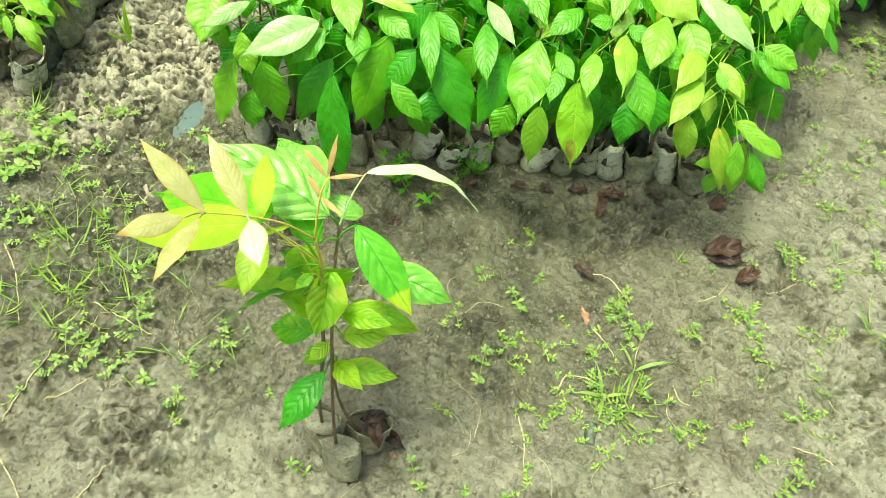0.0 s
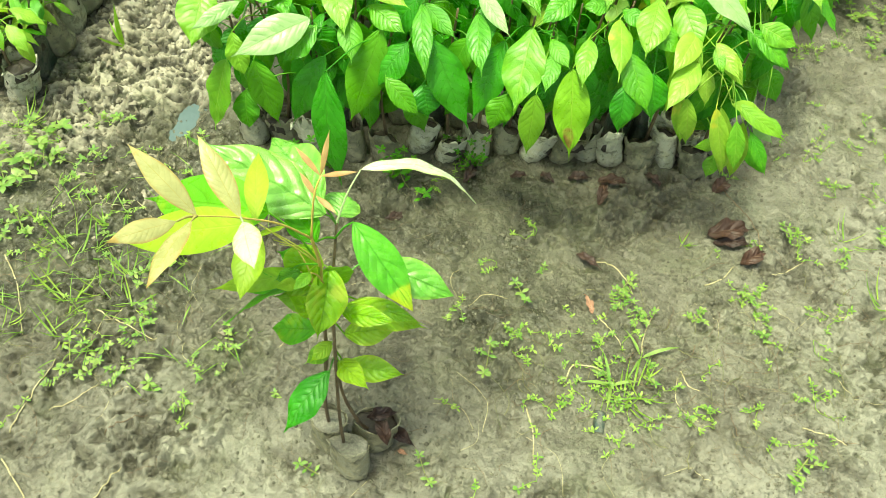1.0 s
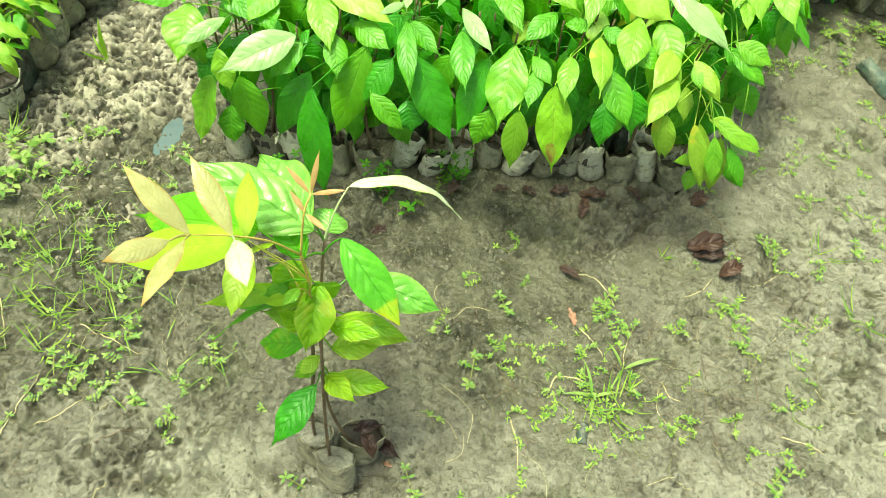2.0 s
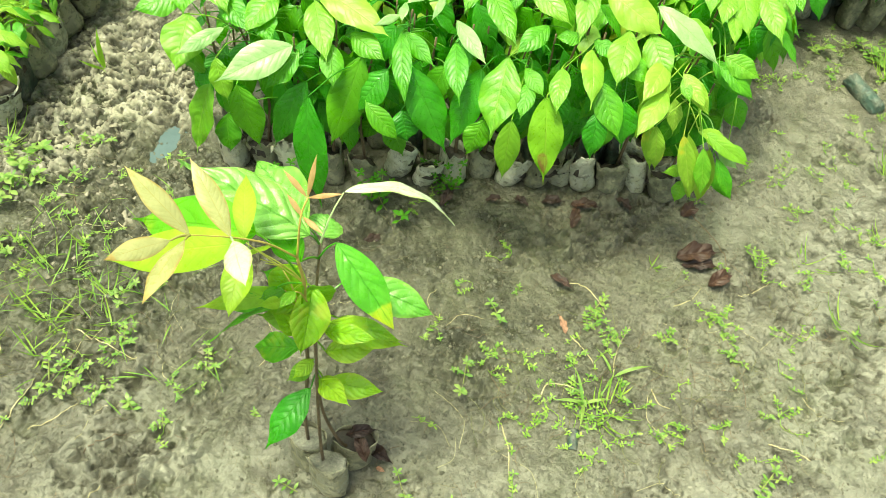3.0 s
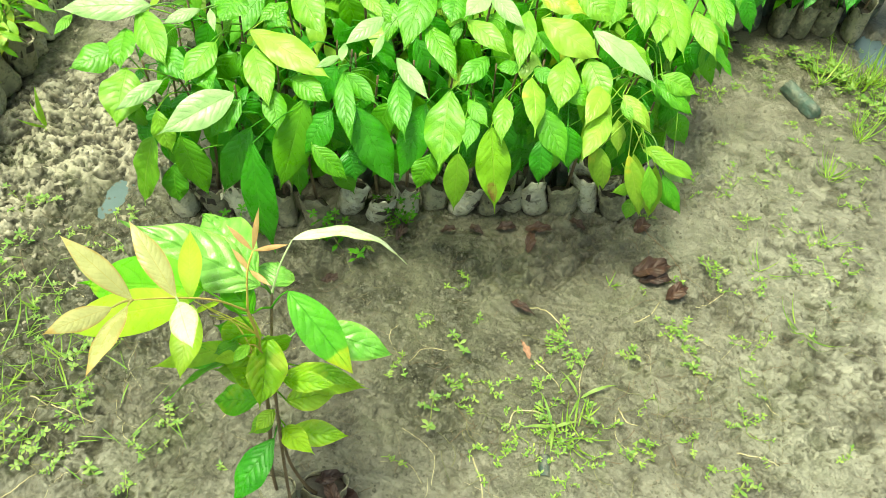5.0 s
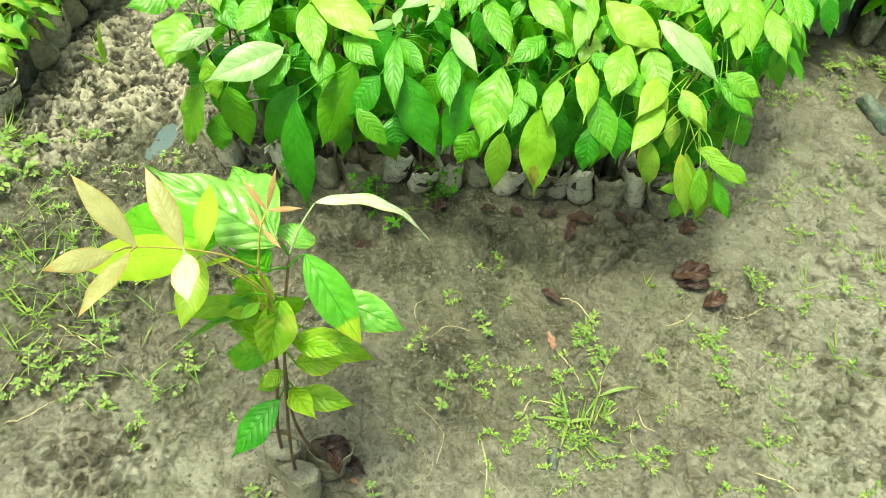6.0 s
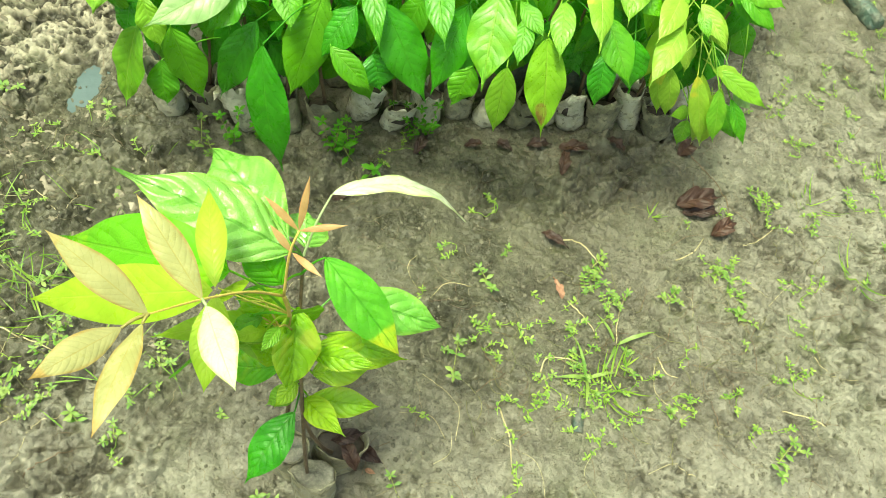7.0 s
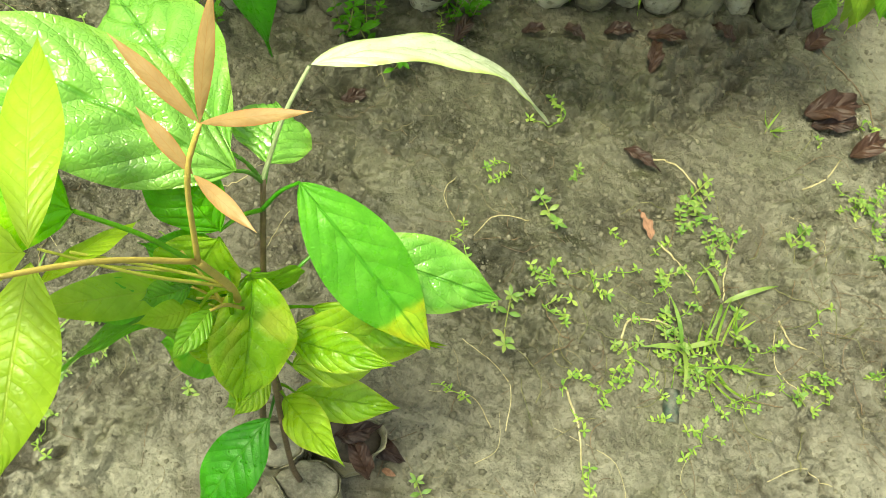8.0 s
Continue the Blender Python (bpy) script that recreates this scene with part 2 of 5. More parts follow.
def mud_material():
    m = Nodes("wet_mud")
    pos = m.world_coords()
    damp_node = m.tree.nodes.new("ShaderNodeAttribute")
    damp_node.attribute_name = "damp"
    damp = damp_node.outputs["Fac"]
    relief_shade_node = m.tree.nodes.new("ShaderNodeAttribute")
    relief_shade_node.attribute_name = "relief_shade"
    relief_shade = relief_shade_node.outputs["Fac"]
    broad = m.noise(2.2, 4.0, 0.55, pos)
    mid = m.noise(14.0, 6.0, 0.62, pos)
    fine = m.noise(125.0, 5.0, 0.66, pos)
    tiny = m.noise(330.0, 4.0, 0.65, pos)
    clod_area_node = m.tree.nodes.new("ShaderNodeAttribute")
    clod_area_node.attribute_name = "clod_area"
    clod_area = clod_area_node.outputs["Fac"]
    rugged = m.span(m.noise(9.0, 4.0, 0.6, pos), 0.40, 0.62, 0.12, 1.0)
    tone = m.math("ADD", m.math("MULTIPLY", broad, 0.40), m.math("ADD", m.math("MULTIPLY", mid, 0.45), m.math("MULTIPLY", fine, 0.15)))
    colour = m.mix(m.span(tone, 0.38, 0.60), (0.060, 0.055, 0.033), (0.128, 0.121, 0.081))
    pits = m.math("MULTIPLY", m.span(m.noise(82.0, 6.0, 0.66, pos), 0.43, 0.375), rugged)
    # pits coloured dark, in place of the shade inside them
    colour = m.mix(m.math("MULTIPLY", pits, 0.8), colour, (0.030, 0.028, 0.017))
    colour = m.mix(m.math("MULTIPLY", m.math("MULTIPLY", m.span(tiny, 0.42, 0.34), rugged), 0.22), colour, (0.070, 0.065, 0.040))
    # crests lightened, hollows darkened: the relief's light and shade put into the colour
    colour = m.mix(m.math("MULTIPLY", m.span(relief_shade, 0.55, 0.95), 0.35), colour, (0.23, 0.225, 0.165))
    colour = m.mix(m.math("MULTIPLY", m.span(relief_shade, 0.36, 0.08), 0.5), colour, (0.040, 0.038, 0.023))
    # churned clods: crests painted pale as wet glints, hollows dark as shade
    colour = m.mix(m.math("MULTIPLY", clod_area, m.span(relief_shade, 0.30, 0.72, 0.0, 0.9)), colour, (0.39, 0.365, 0.265))
    colour = m.mix(m.math("MULTIPLY", clod_area, m.span(relief_shade, 0.40, 0.16, 0.0, 0.85)), colour, (0.034, 0.032, 0.020))
    algae = m.math("MULTIPLY", m.span(m.noise(5.0, 6.0, 0.65, pos), 0.47, 0.66), 0.28)
    colour = m.mix(algae, colour, (0.082, 0.108, 0.030))
    dry_node = m.tree.nodes.new("ShaderNodeAttribute")
    dry_node.attribute_name = "dry"
    silt = m.math("MULTIPLY", dry_node.outputs["Fac"], m.span(mid, 0.36, 0.60, 0.25, 0.9))
    colour = m.mix(m.math("MULTIPLY", silt, m.span(relief_shade, 0.2, 0.45)), colour, (0.275, 0.270, 0.205))
    soaked = m.span(m.math("ADD", damp, m.math("MULTIPLY", m.math("SUBTRACT", m.noise(16.0, 6.0, 0.65, pos), 0.5), 0.9)), 0.25, 0.75)
    colour = m.mix(m.math("MULTIPLY", soaked, 0.85), colour, m.mix(m.span(mid, 0.4, 0.6), (0.040, 0.041, 0.023), (0.096, 0.096, 0.057)))
    rough = m.math("SUBTRACT", m.span(mid, 0.3, 0.7, 0.32, 0.50), m.math("ADD", m.math("MULTIPLY", soaked, 0.10), m.math("MULTIPLY", clod_area, 0.24)))
    n1 = m.bump(mid, 0.5, 0.008)
    lumps = m.math("ADD", m.math("MULTIPLY", m.math("ADD", fine, m.span(fine, 0.52, 0.62, 0.0, 0.5)), m.math("ADD", 0.3, rugged)), m.math("MULTIPLY", m.noise(52.0, 4.0, 0.55, pos), 1.8))
    n2 = m.bump(m.math("SUBTRACT", lumps, m.math("MULTIPLY", pits, 0.8)), 0.75, 0.0055, n1)
    n3 = m.bump(tiny, 0.8, 0.0020, n2)
    return m.set(Base_Color=colour, Roughness=rough, Normal=n3)


MUD = mud_material()


def clod_material():
    m = Nodes("mud_crumb")
    pos = m.world_coords()
    chance = m.tree.nodes.new("ShaderNodeNewGeometry").outputs["Random Per Island"]
    colour = m.mix(chance, (0.05, 0.047, 0.029), (0.17, 0.16, 0.11))
    fine = m.noise(260.0, 4.0, 0.6, pos)
    colour = m.mix(m.math("MULTIPLY", fine, 0.5), colour, (0.11, 0.108, 0.07))
    return m.set(Base_Color=colour, Roughness=0.7, Normal=m.bump(fine, 0.7, 0.002))


CLOD = clod_material()


def wet_clod_material():
    m = Nodes("wet_clod")
    pos = m.world_coords()
    chance = m.tree.nodes.new("ShaderNodeNewGeometry").outputs["Random Per Island"]
    colour = m.mix(m.span(m.math("ADD", m.math("MULTIPLY", chance, 0.6), m.math("MULTIPLY", m.noise(40.0, 5.0, 0.6, pos), 0.5)), 0.3, 0.8), (0.060, 0.055, 0.033), (0.27, 0.245, 0.175))
    return m.set(Base_Color=colour, Roughness=0.27, Normal=m.bump(m.noise(140.0, 5.0, 0.65, pos), 1.0, 0.0055))


WET_CLOD = wet_clod_material()


def bag_material(name, low, high, dust):
    m = Nodes(name)
    film = m.noise(9.0, 3.0)
    dirt = m.noise(46.0, 6.0, 0.65)
    colour = m.mix(m.span(m.math("ADD", m.math("MULTIPLY", m.chance(), 0.5), m.math("MULTIPLY", film, 0.6)), 0.25, 0.85), low, high)
    caked = m.span(m.math("ADD", dirt, m.math("MULTIPLY", m.math("SUBTRACT", film, 0.5), 0.5)), 0.40, 0.62)
    colour = m.mix(caked, colour, dust)
    splash = m.span(m.noise(75.0, 6.0, 0.7), 0.50, 0.62)
    colour = m.mix(m.math("MULTIPLY", splash, 0.75), colour, tuple(c * 0.32 for c in dust))
    crease = m.noise(30.0, 2.0, 0.5)
    return m.set(Base_Color=colour, Roughness=m.span(caked, 0.0, 1.0, 0.36, 0.75), Normal=m.bump(m.math("ADD", crease, m.math("MULTIPLY", dirt, 0.6)), 0.9, 0.010))


BAG = bag_material("polybag_grey", (0.30, 0.30, 0.21), (0.64, 0.63, 0.50), (0.46, 0.44, 0.30))
BAG_MUD = bag_material("polybag_muddy", (0.13, 0.127, 0.08), (0.33, 0.32, 0.22), (0.30, 0.285, 0.18))
BAG_DARK = bag_material("polybag_dark", (0.018, 0.036, 0.026), (0.050, 0.082, 0.062), (0.12, 0.125, 0.095))
BAG_GREEN = bag_material("polybag_green", (0.026, 0.054, 0.040), (0.060, 0.098, 0.075), (0.12, 0.14, 0.10))
SOIL = bark_material("potting_soil", (0.016, 0.012, 0.008), (0.062, 0.050, 0.034))
SOIL_PALE = bark_material("potting_mud", (0.14, 0.135, 0.095), (0.36, 0.345, 0.265))


def water_material():
    m = Nodes("puddle_water")
    return m.set(Base_Color=m.mix(m.noise(12.0, 4.0), (0.050, 0.082, 0.078), (0.11, 0.15, 0.145)), Roughness=0.05, Normal=m.bump(m.noise(45.0, 3.0), 0.5, 0.003))


WATER = water_material()
OLIVE = bark_material("olive_stem", (0.070, 0.085, 0.026), (0.20, 0.19, 0.075))

# ---- building ----


def part(name, mesh, material, parent, label=""):
    """Links one mesh as a part of a thing."""
    ob = new(name, mesh)
    if material:
        mesh.materials.clear()
        mesh.materials.append(material)
    ob.parent = parent
    return tagged(ob, label)


def thing(name, at, label, category, group=""):
    ob = new(name)
    ob.empty_display_size = 0.02
    ob.location = at
    return tagged(ob, label, category, group)


class Shape:
    """Collects vertices, faces and uv, and makes one smooth mesh."""

    def __init__(self):
        self.co, self.faces, self.uv = [], [], []

    def grid(self, rows, uvs=None, close=False):
        first, wide = len(self.co), len(rows[0])
        for r, row in enumerate(rows):
            self.co.extend(tuple(p) for p in row)
            self.uv.extend(uvs[r] if uvs else [(0.0, 0.5)] * wide)
        for i in range(len(rows) - 1):
            for j in range(wide if close else wide - 1):
                k = (j + 1) % wide
                a, b = first + i * wide, first + (i + 1) * wide
                self.faces.append((a + j, a + k, b + k, b + j))
        return self

    def tube(self, points, radii, sides=6, cap=True):
        points = [Vector(p) for p in points]
        rows = []
        for i, p in enumerate(points):
            way = (points[min(i + 1, len(points) - 1)] - points[max(i - 1, 0)]).normalized()
            a = way.orthogonal().normalized() if abs(way.z) > 0.95 else way.cross(Vector((0, 0, 1))).normalized()
            b = way.cross(a)
            rows.append([p + (a * math.cos(2 * math.pi * k / sides) + b * math.sin(2 * math.pi * k / sides)) * radii[i] for k in range(sides)])
        first = len(self.co)
        self.grid(rows, None, True)
        if cap:
            self.faces.append(tuple(range(first, first + sides))[::-1])
            self.faces.append(tuple(range(len(self.co) - sides, len(self.co))))
        return self

    def mesh(self, name):
        me = bpy.data.meshes.new(name)
        me.from_pydata(self.co, [], self.faces)
        layer = me.uv_layers.new(name="UVMap")
        loops = np.empty(len(me.loops), np.int32)
        me.loops.foreach_get("vertex_index", loops)
        layer.data.foreach_set("uv", np.array(self.uv, np.float32)[loops].ravel())
        me.polygons.foreach_set("use_smooth", np.ones(len(me.polygons), bool))
        me.update()
        return me


def glide(points, steps):
    """A smooth line through points (Catmull-Rom)."""
    p = [Vector(q) for q in points]
    p = [p[0] * 2 - p[1], *p, p[-1] * 2 - p[-2]]
    line = []
    for i in range(1, len(p) - 2):
        for s in range(steps):
            t = s / steps
            line.append(0.5 * (2 * p[i] + (p[i + 1] - p[i - 1]) * t + (2 * p[i - 1] - 5 * p[i] + 4 * p[i + 1] - p[i + 2]) * t * t
                               + (3 * p[i] - p[i - 1] - 3 * p[i + 1] + p[i + 2]) * t ** 3))
    return [*line, p[-2]]


def outline(u, fat=0.46, drip=0.9):
    """Half width of a blade along its length: a lens with a drawn-out tip."""
    if u >= 1:
        return 0.0
    peak = u / drip
    if peak < 1:
        k = math.log(0.5) / math.log(fat)
        body = math.sin(math.pi * peak ** k) ** 0.82
        body *= 1 - 0.28 * max(0.0, (peak - 0.55) / 0.45) ** 1.5
    else:
        body = 0.0
    return max(body, min(0.085, 0.075 * (1 - u) / (1 - drip + 0.02)) if u > 0.7 else 0.0)


def blade(shape, base, tip, width, face=(0, 0, 1), bow=0.06, fold=0.22, fat=0.46, drip=0.9, n=18, m=8, wave=0.03, quilt=0.0, veins=9, twist=0.0, seed=0.0):
    """A leaf blade from base to tip; face: where its upper side looks, bow: how far it arches."""
    base, tip = Vector(base), Vector(tip)
    axis = tip - base
    long = axis.length
    a = axis / long
    up = Vector(face)
    up = (up - a * up.dot(a)).normalized()
    rows, uvs = [], []
    for i in range(n + 1):
        u = i / n
        centre = base + a * (long * u) + up * (bow * long * 4 * u * (1 - u))
        slope = bow * 4 * (1 - 2 * u)
        nl = (up - a * slope).normalized()
        side = a.cross(up).normalized()
        if twist:
            turn = Matrix.Rotation(twist * (u - 0.3), 3, a)
            nl, side = turn @ nl, turn @ side
        w = width * 0.5 * outline(u, fat, drip)
        row, ruv = [], []
        for j in range(m + 1):
            v = 2 * j / m - 1
            q = abs(v)
            lift = q * w * math.sin(fold) - q * q * w * 0.28
            ripple = wave * width * q * q * math.sin(u * 19 + seed * 7 + (2.0 if v > 0 else 0.0))
            bulge = quilt * abs(math.sin(math.pi * (u * veins - 1.9 * q ** 1.25 + (0.35 if v > 0 else 0.0)))) ** 1.3 * (1 - q * q) * min(1, w / (0.3 * width + 1e-6))
            row.append(centre + side * (v * w * math.cos(fold)) + nl * (lift + ripple + bulge))
            ruv.append((u, 0.5 + 0.5 * v))
        rows.append(row)
        uvs.append(ruv)
    shape.grid(rows, uvs)
    return shape


def petiole(shape, start, end, radius=0.0011, sag=0.12):
    start, end = Vector(start), Vector(end)
    mid = (start + end) / 2 + Vector((0, 0, sag * (end - start).length))
    shape.tube(glide([start, mid, end], 4), [radius * (1.25 - 0.05 * i) for i in range(9)], 5, False)


SKYWARD = Vector((0, -0.62, 0.78))


def leaf(parent, base, tip, width, kind, stem=None, origin=(0, 0, 0), name="leaf", label="", **how):
    s = Shape()
    o = Vector(origin)
    blade(s, Vector(base) - o, Vector(tip) - o, width, **how)
    if stem is not None:
        petiole(s, Vector(stem) - o, Vector(base) - o)
    return part(name, s.mesh(name), LEAF[kind], parent, label)


def polybag(parent, radius, height, seed, material, lean=(0, 0), ragged=0.1, soil=None, fill=0.86, slant=-0.25, squash=0.0, crumple=1.0):
    """A limp plastic bag with creases and a ragged mouth, and its soil."""
    r = random.Random(seed)
    sides, ph = 22, [r.uniform(0, 6.3) for _ in range(6)]

    def ring(z, k, extra=0.0):
        row = []
        for i in range(sides):
            t = 2 * math.pi * i / sides
            rr = radius * k * (1 + crumple * (0.07 * math.sin(2 * t + ph[0]) + 0.05 * math.sin(3 * t + ph[1] + z * 30) + 0.04 * math.sin(7 * t + ph[2] + z * 70) + 0.03 * math.sin(10 * t + ph[3] - z * 120)))
            zz = z + extra * (math.sin(t + ph[4]) * 0.9 + math.sin(3 * t + ph[5]) * 0.4 + 0.3 * math.sin(8 * t + ph[2]))
            rr *= 1 + crumple * r.uniform(-0.03, 0.03)
            yy = rr * math.sin(t)
            pinch = squash * max(0.0, z / height - 0.45) / 0.55
            yy *= 1 - pinch
            row.append((rr * math.cos(t) * (1 + 0.3 * pinch) + lean[0] * z, yy + lean[1] * z, zz + slant * yy * z / height))
        return row

    s = Shape()
    rows = [ring(0.0, 0.72), ring(height * 0.04, 0.9), ring(height * 0.15, 0.99), ring(height * 0.3, 1.02), ring(height * 0.45, 0.98),
            ring(height * 0.6, 1.02), ring(height * 0.75, 0.97), ring(height * 0.9, 0.99, ragged * height * 0.3), ring(height, 1.03, ragged * height),
            ring(height * 1.005, 1.0, ragged * height), ring(height * 0.9, 0.95, ragged * height * 0.3), ring(height * 0.72, 0.93)]
    s.grid(rows, None, True)
    s.faces.append(tuple(range(sides))[::-1])
    part("polybag", s.mesh("polybag"), material, parent)
    s = Shape()
    z = height * fill
    rows = []
    for k in (1.0, 0.97, 0.8, 0.55, 0.3, 0.08):
        row = ring(z, 0.945 * k)
        rows.append([(x, y, q - (0.02 if k == 1.0 else 0.0) + r.uniform(-1, 1) * 0.0022 + (1 - k) * 0.006) for x, y, q in row])
    s.grid(rows, None, True)
    s.faces.append(tuple(range(len(s.co) - sides, len(s.co))))
    part("soil", s.mesh("soil"), soil or SOIL, parent)


def stem_part(parent, points, r0, r1, material, origin, name="stem", sides=8):
    line = glide([Vector(p) - Vector(origin) for p in points], 6)
    k = len(line) - 1
    s = Shape().tube(line, [r0 + (r1 - r0) * i / k for i in range(k + 1)], sides)
    return part(name, s.mesh(name), material, parent)


# ---- ground ----


TABLES = {}


def lattice(x, y, scale, seed):
    """Smooth value noise in [-1, 1] on arrays."""
    if seed not in TABLES:
        TABLES[seed] = np.random.RandomState(seed).uniform(-1, 1, (256, 256))
    table = TABLES[seed]
    c, sn = math.cos(seed * 0.83 + 0.4), math.sin(seed * 0.83 + 0.4)
    x, y = (c * x - sn * y) * scale + 31.7, (sn * x + c * y) * scale + 57.3
    xi, yi = np.floor(x).astype(int), np.floor(y).astype(int)
    fx, fy = x - xi, y - yi
    fx, fy = fx * fx * (3 - 2 * fx), fy * fy * (3 - 2 * fy)

    def at(i, j):
        return table[(xi + i) % 256, (yi + j) % 256]

    return (at(0, 0) * (1 - fx) + at(1, 0) * fx) * (1 - fy) + (at(0, 1) * (1 - fx) + at(1, 1) * fx) * fy


def bell(x, y, cx, cy, rx, ry):
    return np.exp(-((x - cx) / rx) ** 2 - ((y - cy) / ry) ** 2)


def ridged(x, y, scale, seed):
    """Sharp crests over rounded hollows, 0 to 1."""
    wx = x + 0.30 / scale * lattice(x, y, scale * 0.8, seed + 50)
    wy = y + 0.30 / scale * lattice(x, y, scale * 0.8, seed + 51)
    return (1 - np.abs(lattice(wx, wy, scale, seed))) ** 2


def mud_relief(x, y):
    """Trodden mud: fine lumps in the middle, coarse clods by the left bed. Returns height, light and shade of the
    relief for the colour, and where the clods lie.
    """
    near = np.exp(-(np.maximum(0, np.hypot(x, y - 1.1) - 1.6) / 1.2) ** 2)
    clods = np.clip(bell(x, y, -0.71, 1.30, 0.18, 0.30) * 1.5, 0, 1) + 0.16 * bell(x, y, 0.80, 1.5, 0.25, 0.4)
    churn = np.clip(clods + 0.6 * bell(x, y, -0.57, 1.00, 0.17, 0.20), 0, 1) * (1 - 0.7 * bell(x, y, -0.588, 1.228, 0.06, 0.09))
    patchy = np.clip(0.75 + 0.6 * lattice(x, y, 8, 9), 0.5, 1.1)
    patchy = patchy * (1 + 1.3 * np.clip(bell(x, y, -0.56, 0.98, 0.19, 0.24) * 1.3, 0, 1))
    wx, wy = x + 0.006 * lattice(x, y, 60, 20), y + 0.006 * lattice(x, y, 60, 21)
    n1, n2, n3 = lattice(wx, wy, 50, 4), lattice(wx, wy, 92, 5), lattice(wx, wy, 150, 6)
    crumbs = 1.2 * np.clip(n1 - 0.22, 0, 1) + np.clip(n2 - 0.2, 0, 1) + 0.45 * np.clip(n3 - 0.15, 0, 1)
    pits = np.clip(-n1 - 0.35, 0, 1) + 0.9 * np.clip(-n2 - 0.3, 0, 1) + 0.6 * np.clip(-n3 - 0.35, 0, 1)
    swells = lattice(wx, wy, 21, 3) + 0.7 * lattice(wx, wy, 37, 14) + 0.45 * lattice(wx, wy, 66, 15)
    broken = np.clip(0.55 + 1.6 * lattice(x, y, 13, 16), 0.15, 1)
    h = 0.006 * lattice(x, y, 4, 1) + 0.0035 * lattice(x, y, 11, 2)
    h = h + patchy * (1 - 0.7 * np.clip(clods, 0, 1)) * (broken * (0.0110 * crumbs - 0.0140 * pits) + 0.0034 * swells + 0.0050 * ridged(x, y, 47, 17) + 0.0032 * ridged(x, y, 105, 18))
    big, mid, small = ridged(x, y, 19, 7), ridged(x, y, 46, 8), ridged(x, y, 100, 13)
    h = h + churn * (0.013 * big + 0.014 * mid + 0.009 * small + 0.013 * lattice(x, y, 21, 12) - 0.021)
    h = h - np.clip(lattice(x, y, 17, 10) - 0.5, 0, 1) * 0.008
    # painted light and shade of the relief: high on crests, low in hollows
    relief_shade = np.clip(0.48 + near * patchy * (broken * (0.35 * crumbs - 1.1 * pits) + 0.07 * swells + 0.22 * (ridged(x, y, 47, 17) - 0.4) + 0.16 * (ridged(x, y, 105, 18) - 0.4)) + churn * (0.25 * big + 0.55 * mid + 0.45 * small - 0.66), 0, 1)
    return h * near, relief_shade, np.clip(clods, 0, 1)


def ground_height(x, y):
    x, y = np.asarray(x, float), np.asarray(y, float)
    h = mud_relief(x, y)[0]
    along, across = 0.2 * (x + 0.588) + 0.98 * (y - 1.228), 0.98 * (x + 0.588) - 0.2 * (y - 1.228)
    h = h - 0.042 * np.exp(-(along / 0.070) ** 2 - (across / 0.036) ** 2) - 0.045 * bell(x, y, -0.128, 1.080, 0.030, 0.020) - 0.032 * bell(x, y, 1.15, 2.02, 0.07, 0.09)
    return h + 0.022 * bell(x, y, -0.69, 1.23, 0.03, 0.02)


def ground_at(x, y):
    return float(ground_height(np.array([x]), np.array([y]))[0])


def spaced(parts, far):
    """Grid lines: stretches (from, to, step), and growing steps out to the horizon on both sides."""
    mid = np.concatenate([np.arange(a, b - step / 2, step) for a, b, step in parts] + [[parts[-1][1]]])
    out = [step * np.cumsum(1.28 ** np.arange(1, 60)) for step in (parts[0][2], parts[-1][2])]
    return np.concatenate([mid[0] - out[0][out[0] < far][::-1], mid, mid[-1] + out[1][out[1] < far]])


gx = spaced([(-1.06, -0.62, 0.0031), (-0.62, 0.70, 0.0024), (0.70, 1.16, 0.0048)], 400)
gy = spaced([(0.42, 1.22, 0.0024), (1.22, 1.45, 0.0030), (1.45, 2.08, 0.0052)], 400)
GX, GY = np.meshgrid(gx, gy)
GZ = ground_height(GX, GY)
me = bpy.data.meshes.new("ground")
nx, ny = len(gx), len(gy)
idx = np.arange(nx * ny).reshape(ny, nx)
quads = np.stack([idx[:-1, :-1], idx[:-1, 1:], idx[1:, 1:], idx[1:, :-1]], -1).reshape(-1, 4)
me.vertices.add(nx * ny)
me.vertices.foreach_set("co", np.stack([GX, GY, GZ], -1).astype(np.float32).ravel())
me.loops.add(quads.size)
me.loops.foreach_set("vertex_index", quads.astype(np.int32).ravel())
me.polygons.add(len(quads))
me.polygons.foreach_set("loop_start", np.arange(0, quads.size, 4, dtype=np.int32))
me.polygons.foreach_set("use_smooth", np.ones(len(quads), bool))
me.update(calc_edges=True)
# soaked ground: by the puddle, along the foot of the bed, and the trodden track at the left
DAMP = 1.3 * bell(GX, GY, -0.53, 1.07, 0.14, 0.18) + 1.3 * bell(GX, GY, -0.64, 0.90, 0.24, 0.17) + 0.42 * bell(GX, GY, -0.05, 1.17, 0.50, 0.12) + 0.75 * bell(GX, GY, 0.03, 0.95, 0.26, 0.20) + 0.34 * bell(GX, GY, 0.13, 0.80, 0.07, 0.09) + 0.36 * bell(GX, GY, 0.30, 0.84, 0.05, 0.09) + 0.28 * bell(GX, GY, 0.47, 0.85, 0.05, 0.06) + 0.06 * bell(GX, GY, -0.45, 0.6, 0.3, 0.25) + 0.5 * bell(GX, GY, 0.75, 1.95, 0.4, 0.15)
me.attributes.new("damp", "FLOAT", "POINT").data.foreach_set("value", DAMP.astype(np.float32).ravel())
